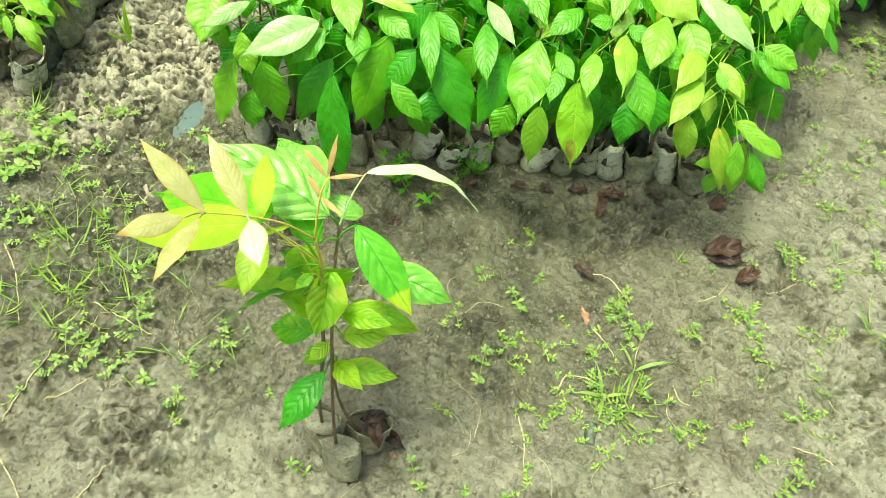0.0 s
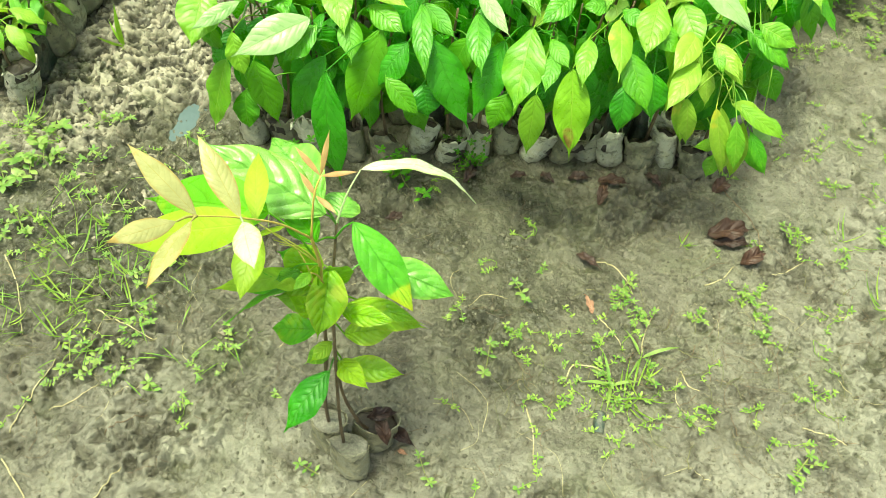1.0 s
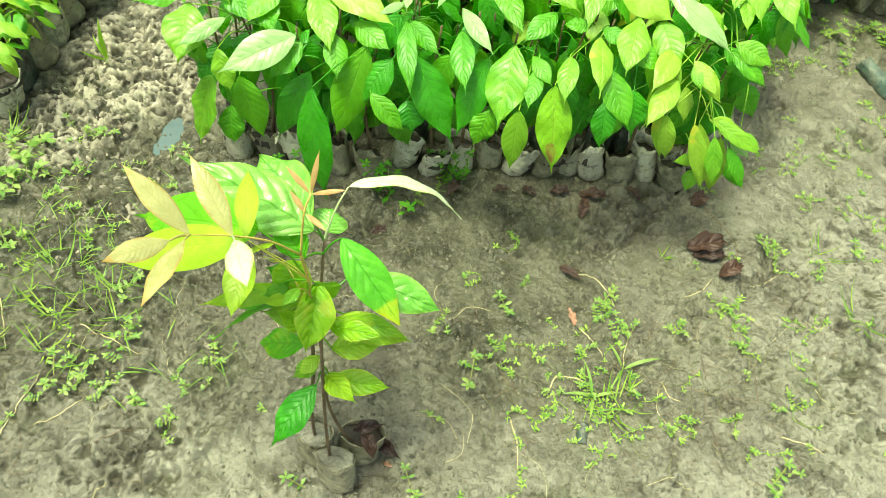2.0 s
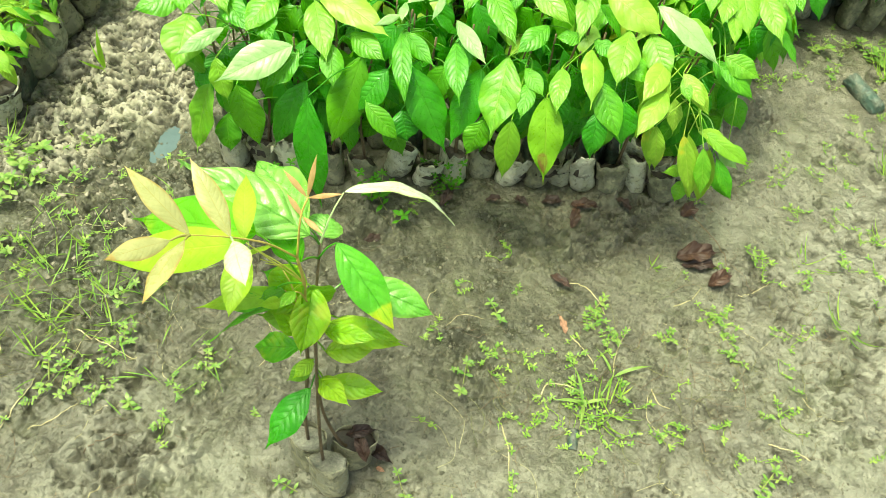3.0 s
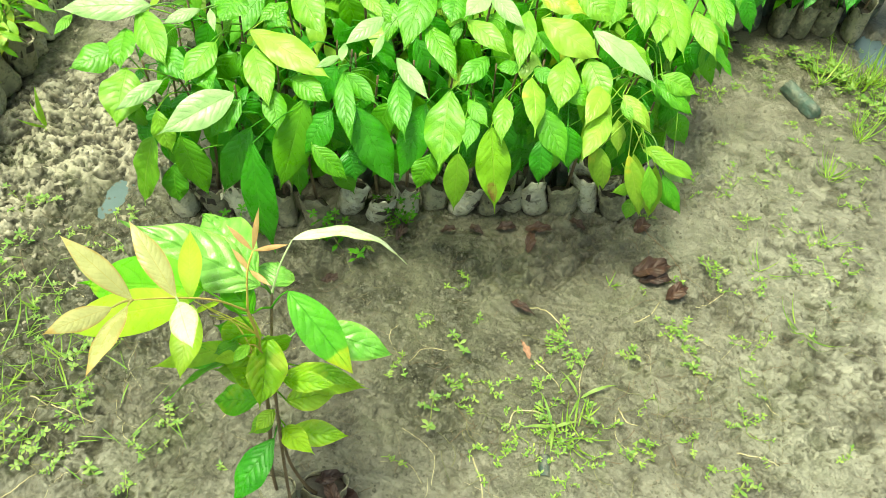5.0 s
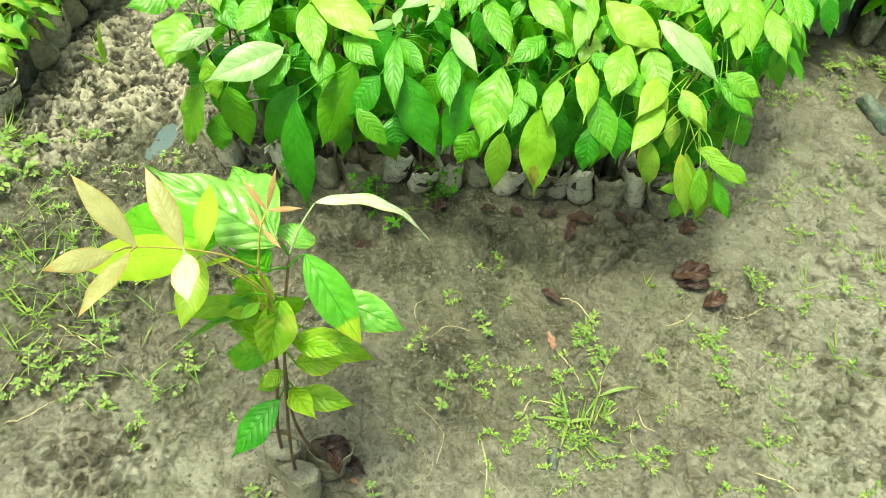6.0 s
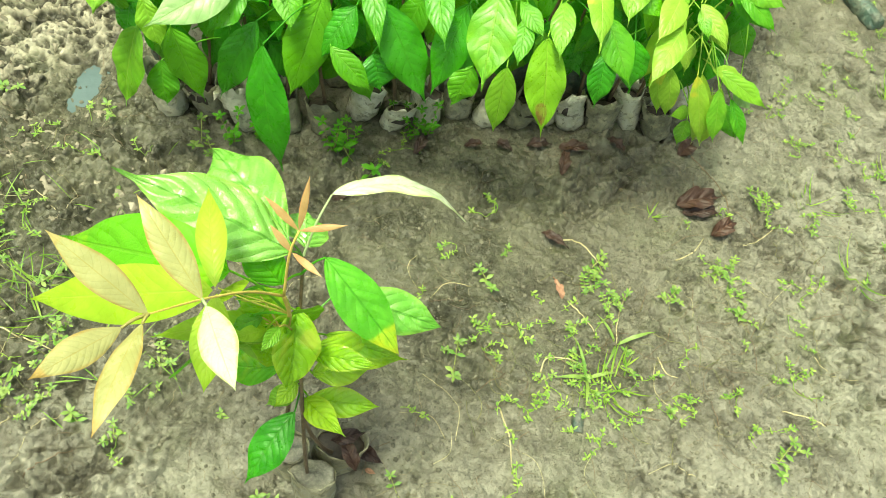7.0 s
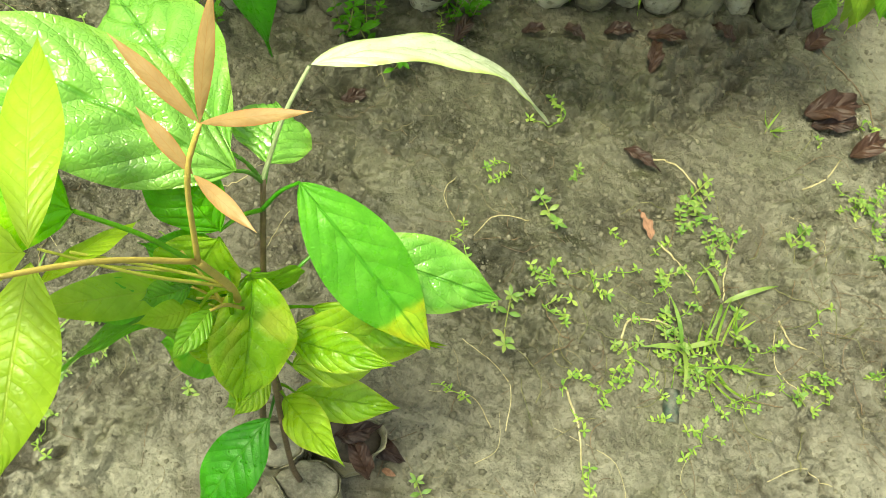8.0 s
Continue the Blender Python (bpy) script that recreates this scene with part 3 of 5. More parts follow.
me.attributes.new("relief_shade", "FLOAT", "POINT").data.foreach_set("value", mud_relief(GX, GY)[1].astype(np.float32).ravel())
# where the clods get their painted glints and shade, and a smoother surface
me.attributes.new("clod_area", "FLOAT", "POINT").data.foreach_set("value", mud_relief(GX, GY)[2].astype(np.float32).ravel())
# dried pale silt on the higher ground at the right and in the foreground
DRY_SILT = 0.75 * bell(GX, GY, 0.82, 1.05, 0.36, 0.60) + 0.48 * bell(GX, GY, 0.40, 0.62, 0.38, 0.18) + 0.62 * bell(GX, GY, -0.28, 0.55, 0.42, 0.17)
me.attributes.new("dry", "FLOAT", "POINT").data.foreach_set("value", DRY_SILT.astype(np.float32).ravel())
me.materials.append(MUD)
tagged(new("ground", me), "damp grey-brown trodden mud of a nursery yard", "ground", kind="structure")


def scattered_crumbs(count, seed):
    """Loose crumbs of mud lying about."""
    r = random.Random(seed)
    s = Shape()
    for _ in range(count):
        x, y = r.uniform(-1.0, 1.0), r.uniform(0.35, 1.9)
        if r.random() > 0.35 and not (-1.0 < x < -0.5 and y > 1.05):
            x, y = r.gauss(0.30, 0.42), r.gauss(0.88, 0.3)
        k = 0.0009 + 0.0034 * r.random() ** 3
        if x < -0.5 and y > 1.05:
            k *= 1.2
        s.co.append((x, y, k))
    pts = np.array(s.co)
    zz = ground_height(pts[:, 0], pts[:, 1])
    out = Shape()
    for (x, y, k), z in zip(s.co, zz):
        rows = []
        for zk, rk in ((-0.4, 1.0), (0.35, 0.9), (0.9, 0.45)):
            rows.append([(x + math.cos(t) * k * rk * r.uniform(0.7, 1.3), y + math.sin(t) * k * rk * r.uniform(0.7, 1.3), float(z) + k * zk * r.uniform(0.8, 1.2)) for t in (0, 1.26, 2.51, 3.77, 5.03)])
        first = len(out.co)
        out.grid(rows, None, True)
        out.faces.append(tuple(range(first + 10, first + 15)))
    ob = new("mud_crumbs", out.mesh("mud_crumbs"))
    ob.data.materials.append(CLOD)
    return tagged(ob, "loose crumbs and clods of drying mud", "soil", kind="stuff")


scattered_crumbs(13000, 3)


def wet_clods(seed):
    """Churned slabs and clods of wet mud by the left bed and round the puddle."""
    r = random.Random(seed)
    spots = []
    while len(spots) < 480:
        if len(spots) % 3:
            x, y, k = r.gauss(-0.72, 0.11), r.gauss(1.32, 0.17), 0.003 + 0.006 * r.random() ** 2.2
        else:
            x, y, k = r.gauss(-0.57, 0.09), r.gauss(1.02, 0.11), 0.0025 + 0.0055 * r.random() ** 2
        if math.hypot((x + 0.595) / 0.07, (y - 1.22) / 0.085) > 1 and not (x > -0.5 and y > 1.1):
            spots.append((x, y, k))
    pts = np.array(spots)
    zz = ground_height(pts[:, 0], pts[:, 1])
    out = Shape()
    for (x, y, k), z in zip(spots, zz):
        turn, long = r.uniform(0, 6.28), r.uniform(1.0, 1.9)
        tilt, lean = r.uniform(-0.55, 0.55), r.uniform(-0.55, 0.55)
        wob = [r.uniform(0.5, 1.4) for _ in range(9)]
        rows = []
        for zk, rk in ((-0.6, 1.15), (-0.12, 1.0), (0.06, 0.74), (0.12, 0.42), (0.15, 0.06)):
            row = []
            for i in range(9):
                a, b = math.cos(i * 0.698) * long * wob[i], math.sin(i * 0.698) * wob[i]
                dx, dy = (a * math.cos(turn) - b * math.sin(turn)) * k * rk, (a * math.sin(turn) + b * math.cos(turn)) * k * rk
                row.append((x + dx, y + dy, float(z) + k * zk * r.uniform(0.85, 1.15) + (tilt * dx + lean * dy) * (zk > 0)))
            rows.append(row)
        out.grid(rows, None, True)
    ob = new("mud_clods", out.mesh("mud_clods"))
    ob.data.materials.append(WET_CLOD)
    return tagged(ob, "churned glistening clods of wet mud", "soil", kind="stuff")


wet_clods(19)

def puddle(cx, cy, rx, ry, z, label):
    s = Shape()
    s.grid([[(cx + math.cos(t) * q * rx * (1 + 0.1 * math.sin(3 * t)), cy + math.sin(t) * q * ry, z) for t in [k * 2 * math.pi / 28 for k in range(28)]] for q in (1.0, 0.5, 0.02)], None, True)
    ob = new("water", s.mesh("water"))
    ob.data.materials.append(WATER)
    return tagged(ob, label, "puddle", kind="structure")


puddle(-0.588, 1.228, 0.065, 0.100, -0.028, "shallow blue-grey puddle in the mud")
puddle(1.16, 2.03, 0.095, 0.12, -0.013, "small bright puddle by the far bed")

# ---- the three seedlings in the open ----


def open_seedling(name, foot, radius, height, seed, label, lean, fill, soil):
    at = Vector((foot[0], foot[1], 0.0))
    ob = thing(name, at, label, "seedling", "seedlings standing apart")
    polybag(ob, radius, height, seed, BAG_MUD, lean, 0.16, soil, fill, -0.5, 0.16)
    return ob, at


ONE, O1 = open_seedling("tree_seedling", (-0.080, 0.596), 0.0275, 0.070, 11, "tall broad-leaved tree seedling in a muddy grey polybag", (-0.05, 0.05), 0.99, SOIL_PALE)
TWO, O2 = open_seedling("tree_seedling", (-0.122, 0.626), 0.0265, 0.074, 12, "tree seedling with bronze young leaves in a grey polybag", (0.0, 0.05), 0.97, SOIL_PALE)
THREE, O3 = open_seedling("tree_seedling", (-0.061, 0.645), 0.0300, 0.064, 13, "short tree seedling in a slumped polybag with dead leaves", (0.10, 0.0), 0.82, SOIL)

stem_part(ONE, [(-0.091, 0.600, 0.065), (-0.093, 0.600, 0.16), (-0.098, 0.622, 0.30), (-0.104, 0.655, 0.39), (-0.106, 0.690, 0.455)], 0.0026, 0.0015, BARK, O1)
stem_part(TWO, [(-0.119, 0.624, 0.06), (-0.119, 0.622, 0.16), (-0.112, 0.630, 0.28), (-0.113, 0.641, 0.40)], 0.0027, 0.0024, BARK, O2)
stem_part(TWO, [(-0.113, 0.641, 0.40), (-0.106, 0.627, 0.465), (-0.105, 0.611, 0.530)], 0.0024, 0.0016, RED_SHOOT, O2, "shoot")
stem_part(TWO, [(-0.105, 0.611, 0.530), (-0.100, 0.616, 0.585), (-0.094, 0.623, 0.608)], 0.0012, 0.0008, RED_SHOOT, O2, "shoot")
stem_part(THREE, [(-0.062, 0.634, 0.05), (-0.078, 0.630, 0.085), (-0.096, 0.628, 0.17), (-0.102, 0.634, 0.27), (-0.104, 0.642, 0.36)], 0.0028, 0.0016, BARK, O3)

UP = (0.1, -0.45, 0.9)


def hero(owner, origin, base, tip, width, kind, stem=None, label="", **how):
    opts = dict(face=UP, n=48, m=12, quilt=0.0015, veins=9, bow=0.06, wave=0.03)
    if kind in ("tipped", "gloss", "edged", "fresh"):
        opts["veins"] = 7
    opts.update(how)
    return leaf(owner, base, tip, width, kind, stem, origin, label=label, **opts)


# bronze compound leaf: a stalk that bears leaflets in two tiers
J1, J2, NODE, TOP = (-0.162, 0.529, 0.648), (-0.143, 0.559, 0.614), (-0.106, 0.627, 0.465), (-0.094, 0.623, 0.608)
FORK, LOW = (-0.105, 0.611, 0.530), (-0.098, 0.617, 0.587)


def compound(owner, origin, points, r0, material, label):
    line = glide([Vector(p) - Vector(origin) for p in points], 6)
    k = len(line) - 1
    s = Shape().tube(line, [r0 * (1 - 0.5 * i / k) for i in range(k + 1)], 6)
    return part("compound_leaf", s.mesh("compound_leaf"), material, owner, label)


def leaflet(owner, origin, base, tip, width, kind, stem=None, **how):
    opts = dict(face=UP, n=30, m=8, quilt=0.0005, veins=13, bow=0.04, fold=0.18, fat=0.5, drip=0.97, wave=0.02)
    opts.update(how)
    return leaf(owner, base, tip, width, kind, stem, origin, "leaflet", **opts)


CL = compound(TWO, O2, [FORK, (-0.123, 0.588, 0.575), J2, J1], 0.0012, RED_SHOOT, "bronze young compound leaf")
leaflet(CL, O2, J1, (-0.214, 0.549, 0.694), 0.0195, "bronze", face=(0.3, -0.4, 0.9))
leaflet(CL, O2, (-0.172, 0.516, 0.654), (-0.201, 0.472, 0.676), 0.019, "bronze", J1)
leaflet(CL, O2, (-0.163, 0.522, 0.650), (-0.167, 0.452, 0.659), 0.0195, "bronze", J1, face=(-0.2, -0.2, 0.95))
leaflet(CL, O2, J2, (-0.190, 0.605, 0.653), 0.022, "bronze", face=(0.4, -0.4, 0.8))
# leaflet whose sky glare is put into its whitish colour
leaflet(CL, O2, (-0.139, 0.554, 0.616), (-0.103, 0.490, 0.650), 0.024, "sheen_white", J2, face=(-0.2, -0.1, 1.0))
CL2 = compound(TWO, O2, [NODE, (-0.125, 0.606, 0.520), (-0.147, 0.594, 0.562)], 0.0010, LIME_SHOOT, "lime green young compound leaf")
leaflet(CL2, O2, (-0.148, 0.592, 0.566), (-0.173, 0.674, 0.566), 0.023, "lemon", face=(0, -0.3, 0.95))
leaflet(CL2, O2, (-0.146, 0.588, 0.565), (-0.142, 0.523, 0.543), 0.029, "lemon")
leaflet(CL2, O2, (-0.150, 0.592, 0.562), (-0.312, 0.607, 0.466), 0.046, "lemon", fat=0.42)
leaflet(CL2, O2, (-0.148, 0.586, 0.550), (-0.134, 0.628, 0.520), 0.015, "lemon", face=(-0.3, -0.4, 0.8))
for tip, w in (((-0.090, 0.645, 0.644), 0.0055), ((-0.120, 0.636, 0.626), 0.0055), ((-0.061, 0.627, 0.618), 0.0050)):
    leaflet(TWO, O2, TOP, tip, w, "red", n=16, m=6)
leaflet(TWO, O2, LOW, (-0.074, 0.600, 0.589), 0.0055, "red", n=16, m=6)
leaflet(TWO, O2, LOW, (-0.116, 0.629, 0.602), 0.0055, "red", n=16, m=6)

# broad leaves
hero(TWO, O2, (-0.143, 0.612, 0.556), (-0.316, 0.676, 0.452), 0.066, "fresh", NODE, bow=0.05, face=(0.15, -0.5, 0.85), fat=0.42)
hero(ONE, O1, (-0.113, 0.676, 0.484), (-0.254, 0.690, 0.549), 0.066, "gloss", (-0.106, 0.690, 0.45), face=(0.35, -0.25, 0.9), bow=0.04, quilt=0.0038, n=72, m=16, wave=0.045)
hero(ONE, O1, (-0.116, 0.684, 0.486), (-0.208, 0.784, 0.462), 0.066, "gloss", (-0.106, 0.690, 0.45), face=(0.2, -0.4, 0.9), drip=0.99, fat=0.56, quilt=0.0038, n=72, m=16, wave=0.045)
hero(ONE, O1, (-0.118, 0.655, 0.462), (-0.155, 0.678, 0.496), 0.036, "fresh", (-0.106, 0.680, 0.44), face=(0.2, -0.7, 0.7), drip=0.98)
hero(ONE, O1, (-0.106, 0.700, 0.452), (-0.116, 0.752, 0.430), 0.046, "gloss", (-0.106, 0.690, 0.45), face=(0.3, -0.5, 0.8), quilt=0.0038, drip=0.98)
hero(TWO, O2, (-0.118, 0.652, 0.46), (-0.150, 0.640, 0.395), 0.045, "edged", (-0.114, 0.650, 0.43), face=(0.1, -0.8, 0.5))
hero(ONE, O1, (-0.087, 0.724, 0.507), (0.036, 0.755, 0.449), 0.030, "sheen_white", (-0.106, 0.690, 0.455), "glossy arching leaf with a pale painted sheen", face=(0.0, 0.36, 0.9), bow=0.175, wave=0.04, drip=0.92, fold=0.35, fat=0.42)
hero(ONE, O1, (-0.085, 0.682, 0.472), (-0.008, 0.634, 0.396), 0.045, "tipped", (-0.106, 0.680, 0.44), "dark green leaf with a yellow tip", face=(0.25, -0.45, 0.85), bow=0.05, drip=0.99, wave=0.008)
hero(ONE, O1, (-0.074, 0.684, 0.405), (0.031, 0.681, 0.369), 0.045, "gloss", (-0.102, 0.65, 0.38), face=(0.1, -0.4, 0.9), drip=0.98, fat=0.55, bow=0.07)
hero(ONE, O1, (-0.088, 0.645, 0.365), (0.006, 0.667, 0.309), 0.036, "edged", (-0.102, 0.64, 0.34), face=(0.1, -0.35, 0.9))
hero(THREE, O3, (-0.092, 0.642, 0.352), (-0.025, 0.627, 0.379), 0.026, "edged", (-0.103, 0.64, 0.34), face=(0.1, -0.35, 0.9), drip=0.96)
hero(THREE, O3, (-0.090, 0.637, 0.312), (-0.028, 0.652, 0.325), 0.036, "edged", (-0.103, 0.64, 0.33), drip=0.97)
hero(THREE, O3, (-0.094, 0.640, 0.228), (-0.016, 0.639, 0.234), 0.035, "edged", (-0.102, 0.634, 0.27), face=(0.2, -0.4, 0.9), drip=0.96)
hero(THREE, O3, (-0.097, 0.629, 0.256), (-0.046, 0.583, 0.289), 0.030, "edged", (-0.102, 0.634, 0.26), face=(0.0, -0.3, 0.95), drip=0.93, fat=0.4)
hero(THREE, O3, (-0.104, 0.613, 0.258), (-0.146, 0.545, 0.204), 0.044, "dark", (-0.102, 0.634, 0.265), face=(-0.3, -0.45, 0.85), drip=0.93, fat=0.5)
hero(THREE, O3, (-0.120, 0.640, 0.305), (-0.188, 0.652, 0.262), 0.040, "fresh", (-0.103, 0.64, 0.33), drip=0.99, fat=0.55)
hero(TWO, O2, (-0.120, 0.645, 0.402), (-0.217, 0.598, 0.348), 0.036, "green", (-0.114, 0.648, 0.42), face=(-0.5, 0.5, 0.8), fold=0.5, drip=0.95)
hero(TWO, O2, (-0.130, 0.645, 0.415), (-0.242, 0.628, 0.368), 0.026, "lemon", (-0.114, 0.648, 0.42))
hero(ONE, O1, (-0.106, 0.652, 0.425), (-0.106, 0.592, 0.370), 0.056, "edged", (-0.104, 0.655, 0.42), face=(0.5, -0.8, 0.4), fold=0.6, drip=0.94)
hero(TWO, O2, (-0.112, 0.642, 0.365), (-0.168, 0.630, 0.378), 0.032, "yellow", (-0.113, 0.64, 0.36))
hero(THREE, O3, (-0.104, 0.628, 0.292), (-0.136, 0.614, 0.260), 0.024, "lime", (-0.102, 0.634, 0.28))
hero(TWO, O2, (-0.118, 0.646, 0.40), (-0.180, 0.655, 0.372), 0.038, "edged", (-0.114, 0.645, 0.40))
hero(TWO, O2, (-0.106, 0.648, 0.43), (-0.098, 0.668, 0.365), 0.045, "lime", (-0.114, 0.65, 0.43), face=(0.3, -0.8, 0.5))

hero(THREE, O3, (-0.104, 0.630, 0.300), (-0.123, 0.602, 0.292), 0.020, "edged", (-0.102, 0.634, 0.29), n=20, m=8)
hero(TWO, O2, (-0.129, 0.632, 0.416), (-0.159, 0.615, 0.420), 0.016, "lemon", NODE, fold=0.4, n=28, m=8)
hero(TWO, O2, (-0.116, 0.630, 0.358), (-0.146, 0.620, 0.405), 0.026, "edged", NODE, fold=0.4, n=28, m=8)
hero(TWO, O2, (-0.119, 0.650, 0.424), (-0.165, 0.655, 0.431), 0.034, "fresh", NODE, fold=0.4, n=28, m=8)
hero(TWO, O2, (-0.155, 0.640, 0.409), (-0.204, 0.630, 0.376), 0.028, "fresh", NODE, fold=0.4, n=28, m=8)
hero(ONE, O1, (-0.081, 0.665, 0.348), (0.003, 0.655, 0.337), 0.026, "edged", (-0.102, 0.65, 0.37), fold=0.4, n=28, m=8)
stem_part(TWO, [NODE, (-0.118, 0.617, 0.500), (-0.141, 0.606, 0.523)], 0.0009, 0.0006, LIME_SHOOT, O2, "shoot", 6)
stem_part(TWO, [NODE, (-0.118, 0.617, 0.500), (-0.143, 0.600, 0.548)], 0.0009, 0.0006, LIME_SHOOT, O2, "shoot", 6)
stem_part(TWO, [NODE, (-0.118, 0.617, 0.500), (-0.139, 0.612, 0.509)], 0.0009, 0.0006, LIME_SHOOT, O2, "shoot", 6)

# young shoots and folded leaves crowded round the stems
crowd = random.Random(45)
for i in range(6):
    root = Vector((-0.110 + crowd.uniform(-0.008, 0.008), 0.640 + crowd.uniform(-0.012, 0.006), crowd.uniform(0.33, 0.44)))
    turn = crowd.uniform(2.2, 5.2)
    end = root + Vector((math.cos(turn) * crowd.uniform(0.015, 0.035), math.sin(turn) * crowd.uniform(0.012, 0.028), crowd.uniform(0.02, 0.05)))
    stem_part(TWO, [root, (root + end) / 2 + Vector((0, 0, 0.006)), end], 0.0011, 0.0007, RED_SHOOT if i % 3 else LIME_SHOOT, O2, "shoot", 6)
    if i % 3 == 2:
        tip = end + Vector((math.cos(turn) * 0.030, math.sin(turn) * 0.030, crowd.uniform(-0.028, 0.006)))
        hero(TWO, O2, end, tip, crowd.uniform(0.013, 0.022), crowd.choice(["edged", "lime", "yellow"]), fold=0.5, n=20, m=8, face=(0.1, -0.5, 0.8))

# ---- the bed of seedlings ----


def bed_seedling(foot, leaves):
    """A seedling of the bed: bag, stem, and leaves of given base, tip, width and colour."""
    x, y = foot
    at = Vector((x, y, -0.004))
    ob = thing("bed_seedling", at, "leafy broad-leaved tree seedling in a muddy polybag", "seedling", "seedlings of the bed")
    k = int(abs(x) * 1000 + y * 7000)
    r = random.Random(k)
    polybag(ob, r.uniform(0.023, 0.030), r.uniform(0.060, 0.100), k, BAG if r.random() < 0.6 else BAG_MUD, (r.uniform(-0.28, 0.28), r.uniform(-0.24, 0.04)), 0.26, SOIL, r.uniform(0.70, 0.84), r.uniform(-0.6, -0.1), r.uniform(0.05, 0.5))
    high = max([b[2] for b, t, w, c in leaves] + [0.28])
    top = Vector((x + r.uniform(-0.02, 0.02), y - 0.03, high - 0.02))
    stem_part(ob, [(x, y, 0.06), (x + r.uniform(-0.01, 0.01), y - 0.005, 0.5 * high), top], 0.0034, 0.0018, BARK, at)
    for base, tip, w, colour in leaves:
        f = min(0.97, max(0.35, (base[2] - 0.03) / high))
        joint = Vector((x, y, 0.06)).lerp(top, f)
        face = SKYWARD + Vector((r.uniform(-0.35, 0.35), r.uniform(-0.2, 0.2), r.uniform(-0.1, 0.3)))
        leaf(ob, base, tip, w, colour, joint, at, face=face, bow=r.uniform(0.03, 0.09), fold=r.uniform(0.12, 0.35), drip=r.uniform(0.88, 0.95), fat=r.uniform(0.44, 0.52),
             n=32, m=8, quilt=0.0010, veins=9, wave=r.uniform(0.02, 0.05), seed=r.random())
    # older leaves that hang inside the bed
    for i in range(8):
        joint = Vector((x, y, 0.06)).lerp(top, r.uniform(0.4, 0.9))
        base = joint + Vector((r.uniform(-0.035, 0.035), r.uniform(-0.02, 0.03), 0.0))
        tip = base + Vector((r.uniform(-0.05, 0.05), r.uniform(-0.03, 0.04), -r.uniform(0.06, 0.11)))
        tip.z = max(tip.z, 0.10)
        leaf(ob, base, tip, r.uniform(0.036, 0.05), r.choice(["dark", "green", "dark"]), joint, at, face=(r.uniform(-0.5, 0.5), -0.8, 0.5), bow=0.05, n=12, m=6, wave=0.04, seed=r.random())
    return ob


FRONT = []
FRONT.append(bed_seedling((-0.425, 1.19), [((-0.458, 1.209, 0.398), (-0.449, 1.134, 0.369), 0.054, 'green'),
    ((-0.463, 1.176, 0.382), (-0.532, 1.129, 0.367), 0.051, 'green'),
    ((-0.404, 1.095, 0.28), (-0.443, 1.076, 0.131), 0.060, 'lime'),
    ((-0.465, 1.128, 0.357), (-0.411, 1.075, 0.325), 0.045, 'green')]))
FRONT.append(bed_seedling((-0.36, 1.205), [((-0.441, 1.144, 0.372), (-0.439, 1.06, 0.325), 0.070, 'lime'),
    ((-0.379, 1.125, 0.373), (-0.439, 1.065, 0.352), 0.025, 'pale'),
    ((-0.359, 1.095, 0.289), (-0.322, 1.076, 0.172), 0.057, 'green'),
    ((-0.383, 1.087, 0.344), (-0.362, 1.061, 0.28), 0.040, 'lime')]))
FRONT.append(bed_seedling((-0.295, 1.19), [((-0.268, 1.117, 0.369), (-0.371, 1.041, 0.335), 0.058, 'pale'),
    ((-0.382, 1.096, 0.221), (-0.38, 1.076, 0.148), 0.047, 'green'),
    ((-0.26, 1.123, 0.354), (-0.306, 1.075, 0.303), 0.048, 'green')]))
FRONT.append(bed_seedling((-0.232, 1.2), [((-0.249, 1.116, 0.304), (-0.308, 1.095, 0.158), 0.052, 'dark'),
    ((-0.215, 1.143, 0.364), (-0.195, 1.076, 0.329), 0.039, 'green'),
    ((-0.188, 1.163, 0.375), (-0.123, 1.124, 0.365), 0.040, 'green')]))
FRONT.append(bed_seedling((-0.172, 1.205), [((-0.221, 1.032, 0.35), (-0.195, 0.991, 0.15), 0.061, 'dark'),
    ((-0.162, 1.135, 0.361), (-0.201, 1.075, 0.21), 0.064, 'green'),
    ((-0.148, 1.096, 0.3), (-0.087, 1.076, 0.247), 0.036, 'green')]))
FRONT.append(bed_seedling((-0.118, 1.25), [((-0.11, 1.179, 0.382), (-0.081, 1.076, 0.326), 0.034, 'green'),
    ((-0.12, 1.13, 0.346), (-0.16, 1.096, 0.276), 0.050, 'dark'),
    ((-0.111, 1.208, 0.417), (-0.109, 1.168, 0.407), 0.017, 'pale'),
    ((-0.116, 1.189, 0.406), (-0.152, 1.157, 0.4), 0.014, 'pale')]))
FRONT.append(bed_seedling((-0.06, 1.235), [((-0.105, 1.178, 0.384), (-0.044, 1.127, 0.365), 0.029, 'green'),
    ((-0.088, 1.139, 0.351), (-0.011, 1.095, 0.22), 0.063, 'dark'),
    ((-0.093, 1.116, 0.28), (-0.076, 1.095, 0.23), 0.058, 'dark')]))
FRONT.append(bed_seedling((-0.005, 1.25), [((-0.023, 1.178, 0.382), (0.002, 1.079, 0.342), 0.041, 'green'),
    ((-0.028, 1.195, 0.41), (0.035, 1.126, 0.385), 0.027, 'pale'),
    ((-0.014, 1.199, 0.384), (-0.001, 1.127, 0.355), 0.037, 'dark')]))
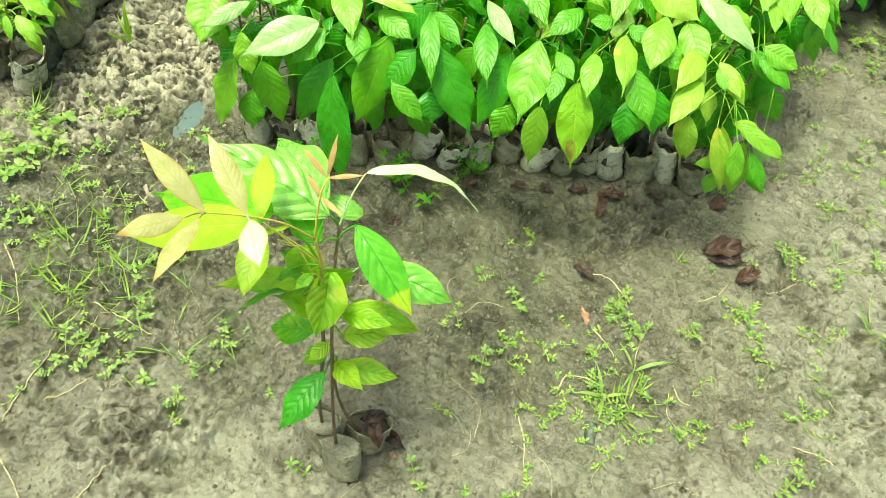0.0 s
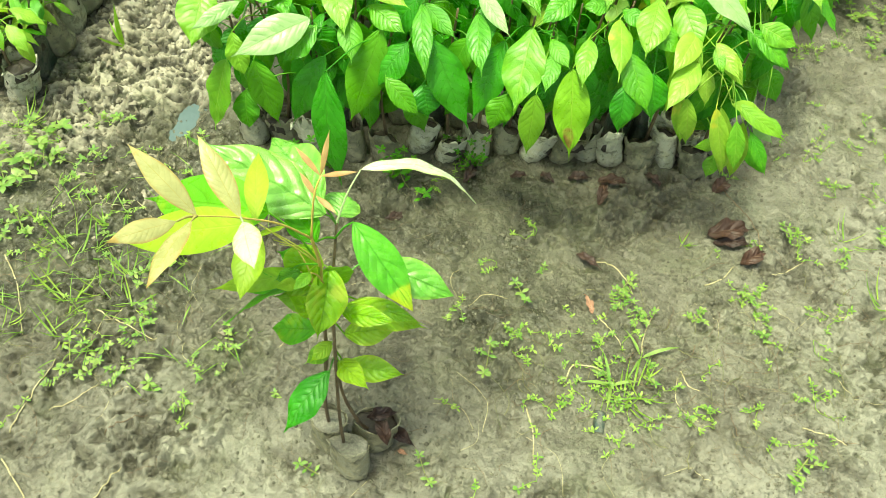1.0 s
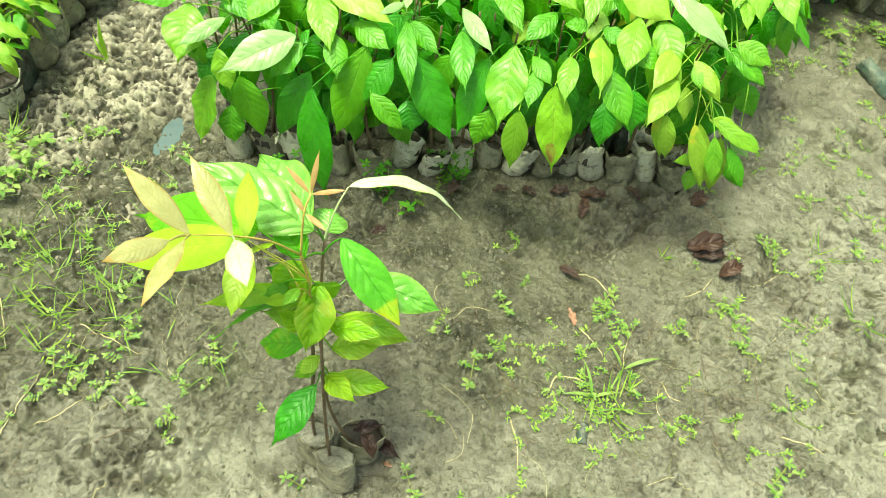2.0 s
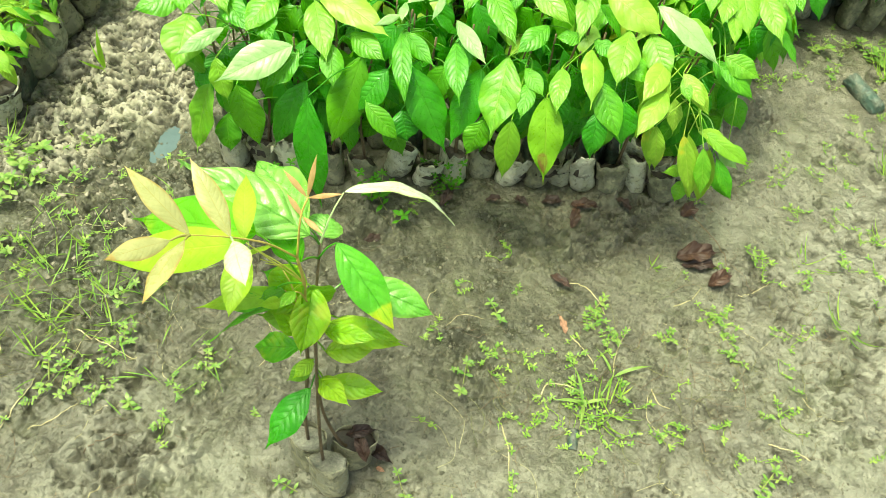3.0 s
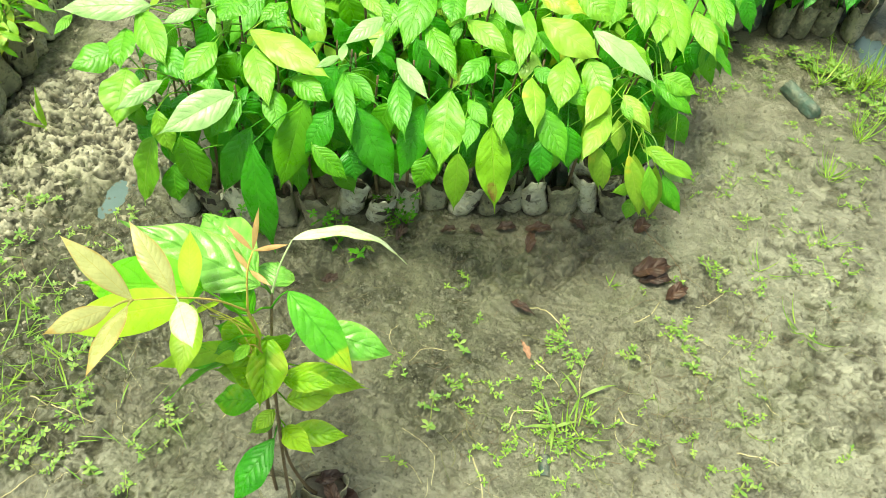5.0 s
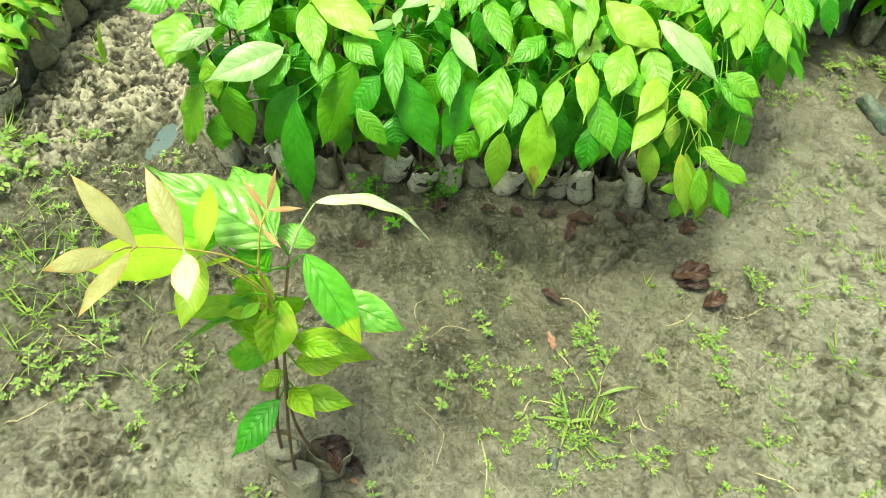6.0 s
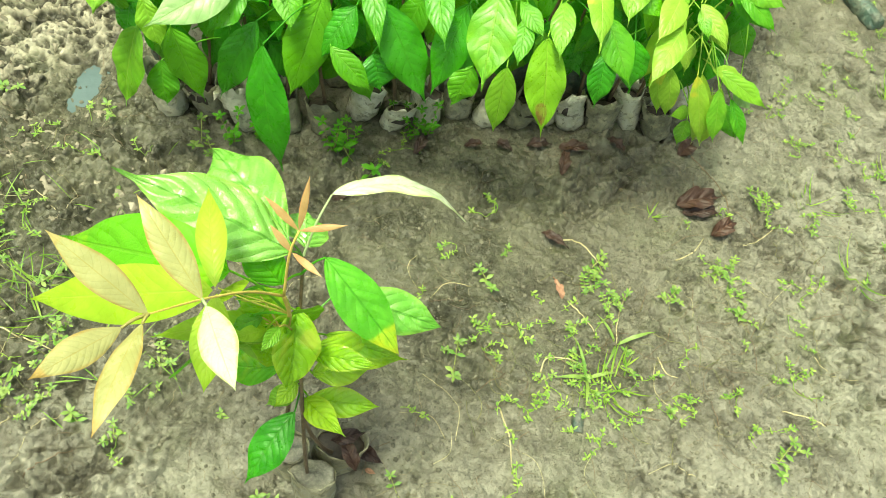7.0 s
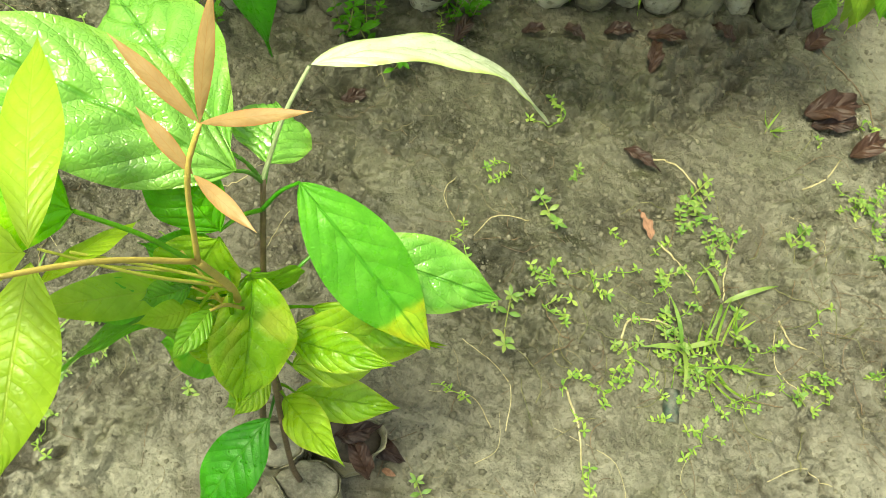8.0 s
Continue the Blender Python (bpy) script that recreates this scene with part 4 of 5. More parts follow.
FRONT.append(bed_seedling((0.05, 1.28), [((0.025, 1.154, 0.36), (-0.007, 1.096, 0.237), 0.055, 'dark'),
    ((0.042, 1.096, 0.308), (0.022, 1.076, 0.245), 0.043, 'green')]))
FRONT.append(bed_seedling((0.1, 1.275), [((0.062, 1.164, 0.384), (0.057, 1.06, 0.3), 0.070, 'lime'),
    ((0.084, 1.081, 0.331), (0.087, 1.06, 0.222), 0.041, 'lime'),
    ((0.102, 1.144, 0.365), (0.096, 1.076, 0.338), 0.030, 'green'),
    ((0.09, 1.16, 0.372), (0.128, 1.111, 0.359), 0.027, 'green')]))
FRONT.append(bed_seedling((0.155, 1.29), [((0.117, 1.227, 0.408), (0.069, 1.163, 0.386), 0.037, 'green'),
    ((0.13, 1.117, 0.36), (0.155, 1.061, 0.221), 0.057, 'spotted'),
    ((0.212, 1.123, 0.342), (0.218, 1.095, 0.268), 0.040, 'dark'),
    ((0.17, 1.218, 0.403), (0.125, 1.202, 0.405), 0.029, 'green')]))
FRONT.append(bed_seedling((0.205, 1.3), [((0.148, 1.162, 0.382), (0.148, 1.083, 0.352), 0.034, 'lime'),
    ((0.185, 1.192, 0.403), (0.197, 1.098, 0.364), 0.040, 'yellow'),
    ((0.205, 1.158, 0.373), (0.256, 1.098, 0.311), 0.048, 'green'),
    ((0.188, 1.216, 0.402), (0.23, 1.19, 0.397), 0.029, 'green')]))
FRONT.append(bed_seedling((0.255, 1.305), [((0.24, 1.238, 0.416), (0.23, 1.137, 0.377), 0.052, 'lime'),
    ((0.315, 1.176, 0.362), (0.273, 1.084, 0.331), 0.038, 'yellow'),
    ((0.252, 1.152, 0.348), (0.266, 1.125, 0.274), 0.050, 'dark'),
    ((0.234, 1.208, 0.395), (0.285, 1.175, 0.369), 0.041, 'green')]))
FRONT.append(bed_seedling((0.31, 1.31), [((0.277, 1.285, 0.438), (0.397, 1.232, 0.38), 0.041, 'pale'),
    ((0.275, 1.248, 0.409), (0.317, 1.179, 0.369), 0.049, 'lime'),
    ((0.339, 1.209, 0.368), (0.356, 1.169, 0.35), 0.019, 'lime')]))
FRONT.append(bed_seedling((0.36, 1.325), [((0.308, 1.219, 0.388), (0.272, 1.129, 0.363), 0.039, 'yellow'),
    ((0.394, 1.192, 0.28), (0.455, 1.211, 0.258), 0.025, 'yellow'),
    ((0.406, 1.215, 0.17), (0.352, 1.16, 0.204), 0.022, 'lime'),
    ((0.337, 1.213, 0.375), (0.383, 1.166, 0.346), 0.025, 'yellow')]))
FRONT.append(bed_seedling((0.415, 1.31), [((0.306, 1.126, 0.334), (0.33, 1.121, 0.246), 0.029, 'yellow'),
    ((0.375, 1.18, 0.282), (0.428, 1.194, 0.114), 0.037, 'yellow'),
    ((0.431, 1.216, 0.227), (0.452, 1.209, 0.096), 0.036, 'yellow'),
    ((0.425, 1.191, 0.271), (0.485, 1.2, 0.206), 0.032, 'pale'),
    ((0.414, 1.22, 0.14), (0.409, 1.197, 0.1), 0.030, 'lime')]))
FRONT.append(bed_seedling((0.385, 1.355), [
    ((0.317, 1.200, 0.369), (0.290, 1.170, 0.257), 0.042, 'yellow'),
    ((0.290, 1.240, 0.382), (0.288, 1.210, 0.294), 0.040, 'lime'),
    ((0.344, 1.220, 0.370), (0.397, 1.190, 0.319), 0.030, 'yellow'),
    ((0.308, 1.180, 0.294), (0.330, 1.150, 0.217), 0.028, 'yellow'),
    ((0.366, 1.170, 0.286), (0.414, 1.140, 0.172), 0.032, 'yellow'),
    ((0.401, 1.160, 0.277), (0.424, 1.130, 0.193), 0.030, 'lime'),
    ((0.436, 1.180, 0.242), (0.481, 1.150, 0.180), 0.024, 'green'),
    ((0.398, 1.200, 0.277), (0.495, 1.170, 0.240), 0.028, 'lime')]))
FRONT.append(bed_seedling((0.455, 1.385), [
    ((0.411, 1.300, 0.357), (0.471, 1.270, 0.347), 0.036, 'lime'),
    ((0.393, 1.280, 0.359), (0.469, 1.250, 0.317), 0.036, 'green'),
    ((0.250, 1.220, 0.276), (0.239, 1.190, 0.188), 0.040, 'green'),
    ((0.340, 1.210, 0.325), (0.351, 1.180, 0.273), 0.030, 'yellow')]))
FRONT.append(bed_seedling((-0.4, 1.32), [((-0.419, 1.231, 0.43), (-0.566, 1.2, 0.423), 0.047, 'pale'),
    ((-0.544, 1.214, 0.41), (-0.56, 1.169, 0.396), 0.020, 'lime'),
    ((-0.442, 1.234, 0.421), (-0.374, 1.14, 0.381), 0.053, 'lime'),
    ((-0.404, 1.189, 0.389), (-0.341, 1.13, 0.367), 0.042, 'green')]))
FRONT.append(bed_seedling((-0.31, 1.33), [((-0.313, 1.197, 0.401), (-0.346, 1.119, 0.37), 0.050, 'lime'),
    ((-0.342, 1.234, 0.432), (-0.396, 1.197, 0.422), 0.022, 'pale'),
    ((-0.329, 1.237, 0.432), (-0.309, 1.192, 0.419), 0.014, 'pale'),
    ((-0.338, 1.181, 0.384), (-0.302, 1.118, 0.362), 0.045, 'green')]))
FRONT.append(bed_seedling((-0.21, 1.34), [((-0.254, 1.195, 0.399), (-0.21, 1.1, 0.36), 0.050, 'lime'),
    ((-0.262, 1.215, 0.416), (-0.121, 1.149, 0.39), 0.057, 'yellow'),
    ((-0.213, 1.274, 0.432), (-0.254, 1.229, 0.42), 0.034, 'green'),
    ((-0.248, 1.265, 0.427), (-0.201, 1.227, 0.418), 0.039, 'green')]))
FRONT.append(bed_seedling((-0.1, 1.38), [((-0.204, 1.299, 0.454), (-0.142, 1.213, 0.419), 0.054, 'lime'),
    ((-0.1, 1.309, 0.459), (-0.054, 1.246, 0.438), 0.032, 'lime'),
    ((-0.055, 1.253, 0.441), (-0.113, 1.193, 0.42), 0.029, 'pale'),
    ((-0.088, 1.294, 0.445), (-0.038, 1.248, 0.431), 0.038, 'green')]))
FRONT.append(bed_seedling((0.0, 1.39), [((0.005, 1.33, 0.463), (-0.019, 1.211, 0.41), 0.062, 'green'),
    ((0.014, 1.265, 0.428), (0.071, 1.177, 0.393), 0.042, 'green'),
    ((-0.052, 1.227, 0.428), (-0.065, 1.178, 0.413), 0.013, 'pale')]))
FRONT.append(bed_seedling((0.1, 1.41), [((0.075, 1.271, 0.44), (0.152, 1.214, 0.42), 0.040, 'lime'),
    ((0.106, 1.311, 0.47), (0.068, 1.255, 0.452), 0.038, 'pale'),
    ((0.055, 1.314, 0.455), (0.05, 1.257, 0.435), 0.041, 'green')]))
FRONT.append(bed_seedling((0.2, 1.43), [((0.106, 1.311, 0.47), (0.171, 1.248, 0.448), 0.029, 'pale'),
    ((0.172, 1.298, 0.453), (0.163, 1.188, 0.406), 0.039, 'lime'),
    ((0.178, 1.327, 0.475), (0.266, 1.3, 0.455), 0.045, 'yellow')]))
FRONT.append(bed_seedling((0.3, 1.44), [((0.192, 1.283, 0.451), (0.296, 1.241, 0.415), 0.059, 'yellow'),
    ((0.319, 1.377, 0.462), (0.305, 1.294, 0.433), 0.041, 'lime'),
    ((0.252, 1.344, 0.468), (0.313, 1.308, 0.438), 0.043, 'lime')]))
FRONT.append(bed_seedling((0.4, 1.45), [((0.323, 1.294, 0.417), (0.386, 1.258, 0.386), 0.046, 'lime'),
    ((0.406, 1.27, 0.377), (0.472, 1.255, 0.357), 0.039, 'lime'),
    ((0.4, 1.261, 0.365), (0.472, 1.236, 0.326), 0.032, 'green'),
    ((0.409, 1.343, 0.413), (0.417, 1.278, 0.388), 0.026, 'lime'),
    ((0.4, 1.371, 0.431), (0.389, 1.3, 0.408), 0.036, 'lime')]))
FRONT.append(bed_seedling((0.49, 1.47), [((0.454, 1.245, 0.167), (0.518, 1.236, 0.096), 0.034, 'green'),
    ((0.464, 1.236, 0.228), (0.506, 1.22, 0.209), 0.021, 'lime'),
    ((0.46, 1.397, 0.424), (0.499, 1.312, 0.387), 0.041, 'lime')]))
FRONT.append(bed_seedling((-0.42, 1.47), []))
FRONT.append(bed_seedling((-0.28, 1.5), [((-0.288, 1.28, 0.437), (-0.312, 1.222, 0.416), 0.059, 'green')]))
FRONT.append(bed_seedling((-0.13, 1.52), []))
FRONT.append(bed_seedling((0.02, 1.54), []))
FRONT.append(bed_seedling((0.17, 1.56), []))
FRONT.append(bed_seedling((0.32, 1.58), [((0.364, 1.41, 0.465), (0.368, 1.306, 0.419), 0.044, 'lime')]))
FRONT.append(bed_seedling((0.47, 1.6), [((0.405, 1.415, 0.453), (0.442, 1.297, 0.389), 0.057, 'lime'),
    ((0.476, 1.448, 0.449), (0.514, 1.355, 0.41), 0.034, 'lime')]))
FRONT.append(bed_seedling((0.57, 1.62), [((0.508, 1.44, 0.436), (0.528, 1.374, 0.412), 0.028, 'green')]))


def free_seedling(name, seed, high, count, colours, long, bag, label, group, droop=1.0, radius=0.027, crumple=1.0, bag_high=0.095):
    """A seedling with drooping leaves all round, to be copied."""
    r = random.Random(seed)
    ob = thing(name, (0, 0, 0), label, "seedling", group)
    polybag(ob, radius, bag_high + r.uniform(-0.01, 0.01), seed, bag, (crumple * r.uniform(-0.1, 0.1), crumple * r.uniform(-0.1, 0.1)), 0.12 * crumple, SOIL, r.uniform(0.74, 0.9), crumple=crumple)
    top = Vector((r.uniform(-0.02, 0.02), r.uniform(-0.02, 0.02), high))
    stem_part(ob, [(0, 0, 0.06), (r.uniform(-0.008, 0.008), r.uniform(-0.008, 0.008), high * 0.55), top], 0.0033, 0.0015, BARK, (0, 0, 0))
    for i in range(count):
        f = 0.48 + 0.5 * (i + r.random()) / count
        joint = Vector((0, 0, 0.06)).lerp(top, f)
        t = i * 2.4 + r.uniform(-0.5, 0.5)
        out = Vector((math.cos(t), math.sin(t), 0))
        base = joint + out * r.uniform(0.018, 0.04) + Vector((0, 0, r.uniform(0.0, 0.02)))
        ln = long * r.uniform(0.7, 1.15)
        tip = base + (out * r.uniform(0.45, 0.9) + Vector((0, 0, -droop * r.uniform(0.25, 0.9)))).normalized() * ln
        leaf(ob, base, tip, ln * r.uniform(0.36, 0.46), r.choice(colours), joint, face=out * 0.5 + Vector((r.uniform(-0.3, 0.3), r.uniform(-0.3, 0.3), 0.8)), bow=r.uniform(0.05, 0.13),
             fold=r.uniform(0.12, 0.35), drip=r.uniform(0.88, 0.95), n=16, m=6, wave=r.uniform(0.02, 0.05), seed=r.random())
    return ob


def set_down(kinds, spots, seed, turn=math.pi):
    r = random.Random(seed)
    used = set()
    for x, y in spots:
        kind = r.choice(kinds)
        m = Matrix.Translation((x, y, ground_at(x, y) * 0.5 - 0.003)) @ Matrix.Rotation(r.uniform(-turn, turn), 4, "Z")
        if kind in used:
            copy_thing(kind, m)
        else:
            kind.matrix_basis = m
            used.add(kind)


BED_WORDS = "leafy broad-leaved tree seedling in a muddy polybag"
MIXED = ["green", "green", "lime", "lime", "dark", "yellow", "green"]
bed_kinds = [free_seedling("bed_seedling", 100 + i, 0.33 + 0.016 * i, 9, MIXED, 0.105, BAG if i % 3 else BAG_DARK, BED_WORDS, "seedlings of the bed") for i in range(7)]
r = random.Random(5)
spots = []
for row in range(9):
    y = 1.47 + row * 0.075
    left, right = -0.47 - 0.02 * row, 0.50 + 0.035 * row
    x = left + r.uniform(0, 0.05)
    while x < right:
        spots.append((x + r.uniform(-0.012, 0.012), y + 0.09 * x + r.uniform(-0.012, 0.012)))
        x += 0.078
feet = [(o.location.x, o.location.y) for o in FRONT]
set_down(bed_kinds, spots, 6)
# the packed bags behind the bed's front row, with few and dark leaves
inner_kinds = [free_seedling("bed_seedling", 150 + i, 0.27 + 0.02 * i, 8, ["dark", "dark", "green"], 0.085, BAG_MUD if i % 2 else BAG_DARK, BED_WORDS, "seedlings of the bed", 1.6) for i in range(4)]
spots = []
for y in (1.22, 1.275, 1.33, 1.385, 1.44):
    x = -0.44
    while x < 0.40:
        p = (x + r.uniform(-0.008, 0.008), y + 0.14 * x + r.uniform(-0.008, 0.008))
        front = [f[1] for f in feet if abs(f[0] - p[0]) < 0.07]
        near = min(math.hypot(p[0] - f[0], p[1] - f[1]) for f in feet + spots)
        if near > 0.050 and front and p[1] > min(front) + 0.035:
            spots.append(p)
        x += 0.028
set_down(inner_kinds, spots, 16)

# the bed beyond, at the right
BACK_WORDS = "dark green tree seedling in a grey polybag"
back_kinds = [free_seedling("bed_seedling", 200 + i, 0.24 + 0.03 * i, 12, ["dark", "dark", "green"], 0.10, BAG_DARK if i == 1 else BAG_MUD, BACK_WORDS, "seedlings of the far bed", radius=0.027, crumple=1.4, bag_high=0.108) for i in range(3)]
spots = []
for row in range(3):
    for k in range(6 + row):
        spots.append((0.765 + 0.062 * k + r.uniform(-0.01, 0.01) - 0.01 * row, 2.045 + 0.075 * row + r.uniform(-0.01, 0.01)))
set_down(back_kinds, spots, 8)

# the bed of small seedlings, at the left
SMALL_WORDS = "small yellow-green seedling in a dark muddy polybag"
small_kinds = [free_seedling("small_seedling", 300 + i, 0.15 + 0.02 * i, 15, ["lime", "yellow", "yellow", "green"], 0.06, (BAG_MUD, BAG, BAG_DARK, BAG)[i], SMALL_WORDS, "seedlings of the left bed", radius=0.031, crumple=1.9) for i in range(4)]
spots = []
for row in range(3):
    for k in range(11):
        spots.append((-0.912 - 0.070 * row + 0.003 * min(k, 4) + r.uniform(-0.010, 0.010), 1.205 + 0.068 * k + 0.02 * row + r.uniform(-0.010, 0.010)))
set_down(small_kinds, spots, 9)

# ---- weeds ----


def weed(seed, tall, pairs, size, spread, colour="weed", name="weed", label="low bright green weed rooted in the mud"):
    """A small weed: creeping stems with pairs of oval leaves."""
    q = random.Random(seed)
    ob = thing(name, (0, 0, 0), label, "weed", "weeds on the mud")
    arms = q.randint(1, 3)
    for a in range(arms):
        t = a * 6.28 / arms + q.uniform(-0.5, 0.5)
        d = Vector((math.cos(t), math.sin(t), 0))
        pts = [Vector((0, 0, -0.002)), d * spread * 0.5 + Vector((0, 0, tall * 0.4)), d * spread + Vector((0, 0, tall * q.uniform(0.7, 1.1)))]
        line = glide(pts, 4)
        s = Shape().tube(line, [0.0007] * len(line), 5)
        part("stem", s.mesh("stem"), TWIG, ob)
        for i in range(pairs):
            p = line[int((i + 1) / pairs * (len(line) - 1))]
            last = i == pairs - 1
            for k in range(5 if last else 2):
                u = t + k * (1.257 if last else 3.14) + 1.2 + q.uniform(-0.3, 0.3)
                ln = size * q.uniform(0.65, 1.1) * (0.8 if k % 2 and last else 1.0)
                end = p + Vector((math.cos(u) * ln, math.sin(u) * ln, q.uniform(0.0, 0.45) * ln))
                leaf(ob, p, end, ln * q.uniform(0.38, 0.52), colour, face=(0, 0, 1), bow=0.08, drip=0.98, fat=0.55, n=6, m=4)
    return ob


def grass(seed, count, long, lean, label, colour="grass"):
    q = random.Random(seed)
    ob = thing("grass_tuft", (0, 0, 0), label, "grass", "grass tufts on the mud")
    for _ in range(count):
        t = q.uniform(0, 6.28)
        base = Vector((q.uniform(-0.008, 0.008), q.uniform(-0.008, 0.008), -0.003))
        ln = long * q.uniform(0.5, 1.1)
        end = base + Vector((math.cos(t) * lean, math.sin(t) * lean, 1)).normalized() * ln
        leaf(ob, base, end, 0.0020 + 0.0016 * q.random(), colour, face=(math.cos(t), math.sin(t), 0.6), bow=0.12, drip=0.99, fat=0.35, n=8, m=2, name="blade")
    return ob


weed_kinds = [weed(400 + i, 0.010 + 0.006 * (i % 3), 2 + i % 2, 0.0088 + 0.0014 * (i % 4), 0.012 + 0.005 * (i % 3)) for i in range(7)]
MARKED = [(-0.394, 0.894), (-0.475, 0.729), (-0.454, 0.768), (-0.499, 0.68), (-0.467, 0.663), (-0.515, 0.66), (-0.555, 0.645), (-0.317, 0.761), (-0.30, 0.765), (-0.219, 0.674), (-0.401, 0.641), (-0.354, 0.605),
          (-0.352, 0.63), (-0.588, 0.572), (-0.123, 0.572), (0.026, 0.966), (0.033, 0.931), (0.074, 1.004), (0.156, 1.002), (0.079, 0.921), (0.129, 0.946), (0.304, 0.988), (0.318, 0.928), (0.291, 0.956), (0.433, 0.982)]
MARKED += [(0.123, 0.864), (0.083, 0.821), (0.179, 0.879), (0.262, 0.816), (0.292, 0.793), (0.317, 0.82), (0.165, 0.72), (0.238, 0.711), (0.241, 0.684), (0.09, 0.74), (0.592, 0.846), (0.552, 0.892), (0.522, 1.037),
           (0.545, 0.978), (0.419, 0.796), (0.666, 0.811), (0.578, 0.737), (0.189, 0.626), (0.445, 0.864), (0.491, 0.805), (0.027, 0.603), (0.06, 0.665), (0.312, 0.716), (0.673, 1.013)]
MARKED += [(0.639, 1.348), (0.597, 1.414), (0.58, 1.38), (0.32, 0.975), (0.295, 1.0), (0.30, 0.90)]
around = random.Random(21)
# drifts of weeds: centre, spread and how many
for cx, cy, sx, sy, n in ((-0.78, 1.08, 0.06, 0.06, 16), (-0.80, 0.95, 0.10, 0.10, 12), (-0.62, 0.85, 0.12, 0.10, 10), (0.74, 1.88, 0.09, 0.08, 44), (1.04, 1.82, 0.10, 0.12, 50), (1.02, 1.58, 0.08, 0.15, 40), (0.80, 1.35, 0.10, 0.12, 12),
                          (0.12, 0.84, 0.09, 0.09, 18), (0.31, 0.86, 0.05, 0.08, 20), (0.46, 0.84, 0.10, 0.10, 14), (0.66, 1.10, 0.12, 0.14, 26), (-0.42, 0.68, 0.09, 0.07, 12), (-0.06, 1.18, 0.06, 0.03, 5), (-0.40, 1.08, 0.08, 0.06, 6), (0.52, 1.36, 0.04, 0.06, 6), (0.60, 0.72, 0.10, 0.05, 6)):
    MARKED += [(around.gauss(cx, sx), around.gauss(cy, sy)) for _ in range(n)]


def strew(kinds, spots, seed, low=0.75, high=1.3):
    q = random.Random(seed)
    used = set()
    for x, y in spots:
        kind = q.choice(kinds)
        m = Matrix.Translation((x, y, ground_at(x, y))) @ Matrix.Rotation(q.uniform(0, 6.28), 4, "Z") @ Matrix.Scale(q.uniform(low, high), 4)
        if kind in used:
            copy_thing(kind, m).matrix_basis = m
        else:
            kind.matrix_basis = m
            used.add(kind)


def creeping_weeds(spots, seed):
    """Thin sprawling stems with tiny leaves, too many and too small to tell apart."""
    q = random.Random(seed)
    s = Shape()
    for x, y in spots:
        for a in range(q.randint(1, 3)):
            t = q.uniform(0, 6.28)
            pts = [Vector((x, y, 0))]
            for _ in range(q.randint(3, 4)):
                t += q.uniform(-0.8, 0.8)
                pts.append(pts[-1] + Vector((math.cos(t), math.sin(t), 0)) * q.uniform(0.005, 0.013))
            line = glide(pts, 3)
            rise = q.uniform(0.0, 0.012)
            line = [Vector((p.x, p.y, ground_at(p.x, p.y) + 0.001 + rise * i / len(line))) for i, p in enumerate(line)]
            s.tube(line, [0.0006] * len(line), 4)
            for i, p in enumerate(line):
                end = i == len(line) - 1
                if i < 2 or (not end and q.random() < 0.55):
                    continue
                for k in range(4 if end else q.randint(1, 2)):
                    u = t + 1.57 + k * (1.57 if end else 3.14) + q.uniform(-0.6, 0.6)
                    ln = q.uniform(0.0035, 0.0080) * (1.25 if end else 1.0)
                    blade(s, p, p + Vector((math.cos(u) * ln, math.sin(u) * ln, q.uniform(-0.1, 0.6) * ln)), ln * q.uniform(0.34, 0.55), bow=0.08, drip=0.99, fat=0.55, n=4, m=2)
    ob = new("creeping_weeds", s.mesh("creeping_weeds"))
    ob.data.materials.append(LEAF["tiny"])
    return tagged(ob, "tangled small-leaved creeping weeds on the mud", "weeds", kind="stuff")


both = random.Random(77)
big_ones = [p for p in MARKED if both.random() < (0.7 if p[0] < -0.1 else 0.24)]
small_ones = [p for p in MARKED if p not in big_ones and both.random() < 0.42] + [(around.gauss(0.33, 0.2), around.gauss(0.85, 0.12)) for _ in range(12)] + [(around.gauss(0.7, 0.15), around.gauss(1.3, 0.25)) for _ in range(30)] + [(around.gauss(-0.7, 0.12), around.gauss(0.95, 0.15)) for _ in range(30)]
creeping_weeds(small_ones, 36)
strew(weed_kinds, big_ones, 31, 0.6, 1.3)
lush = [weed(480 + i, 0.016 + 0.004 * i, 3, 0.0135 + 0.001 * i, 0.018 + 0.004 * i, label="lush bright green weed with pointed leaves") for i in range(4)]
strew(lush, [(-0.500, 0.665), (-0.469, 0.643), (-0.470, 0.711), (-0.459, 0.748), (-0.516, 0.687), (-0.56, 0.627), (-0.321, 0.744), (0.30, 0.980), (0.285, 0.965), (0.32, 0.935), (0.335, 0.945), (0.28, 0.815), (0.265, 0.83), (0.292, 0.772), (0.42, 0.961), (0.511, 1.034), (0.52, 1.02), (0.585, 0.845), (0.574, 0.718)], 37, 0.5, 0.75)
strew(lush[:1], [(-0.827, 1.025), (-0.807, 1.07), (-0.771, 1.036), (-0.829, 0.98), (-0.81, 1.117), (-0.79, 1.0), (0.74, 1.93), (0.80, 1.90), (0.69, 1.90), (1.0, 1.85), (1.06, 1.78), (1.1, 1.68), (1.02, 1.92), (0.94, 1.90), (0.96, 1.92), (0.97, 1.88), (0.93, 1.925), (1.01, 1.82), (1.04, 1.84), (1.08, 1.72), (1.10, 1.80)], 38, 1.1, 1.7)
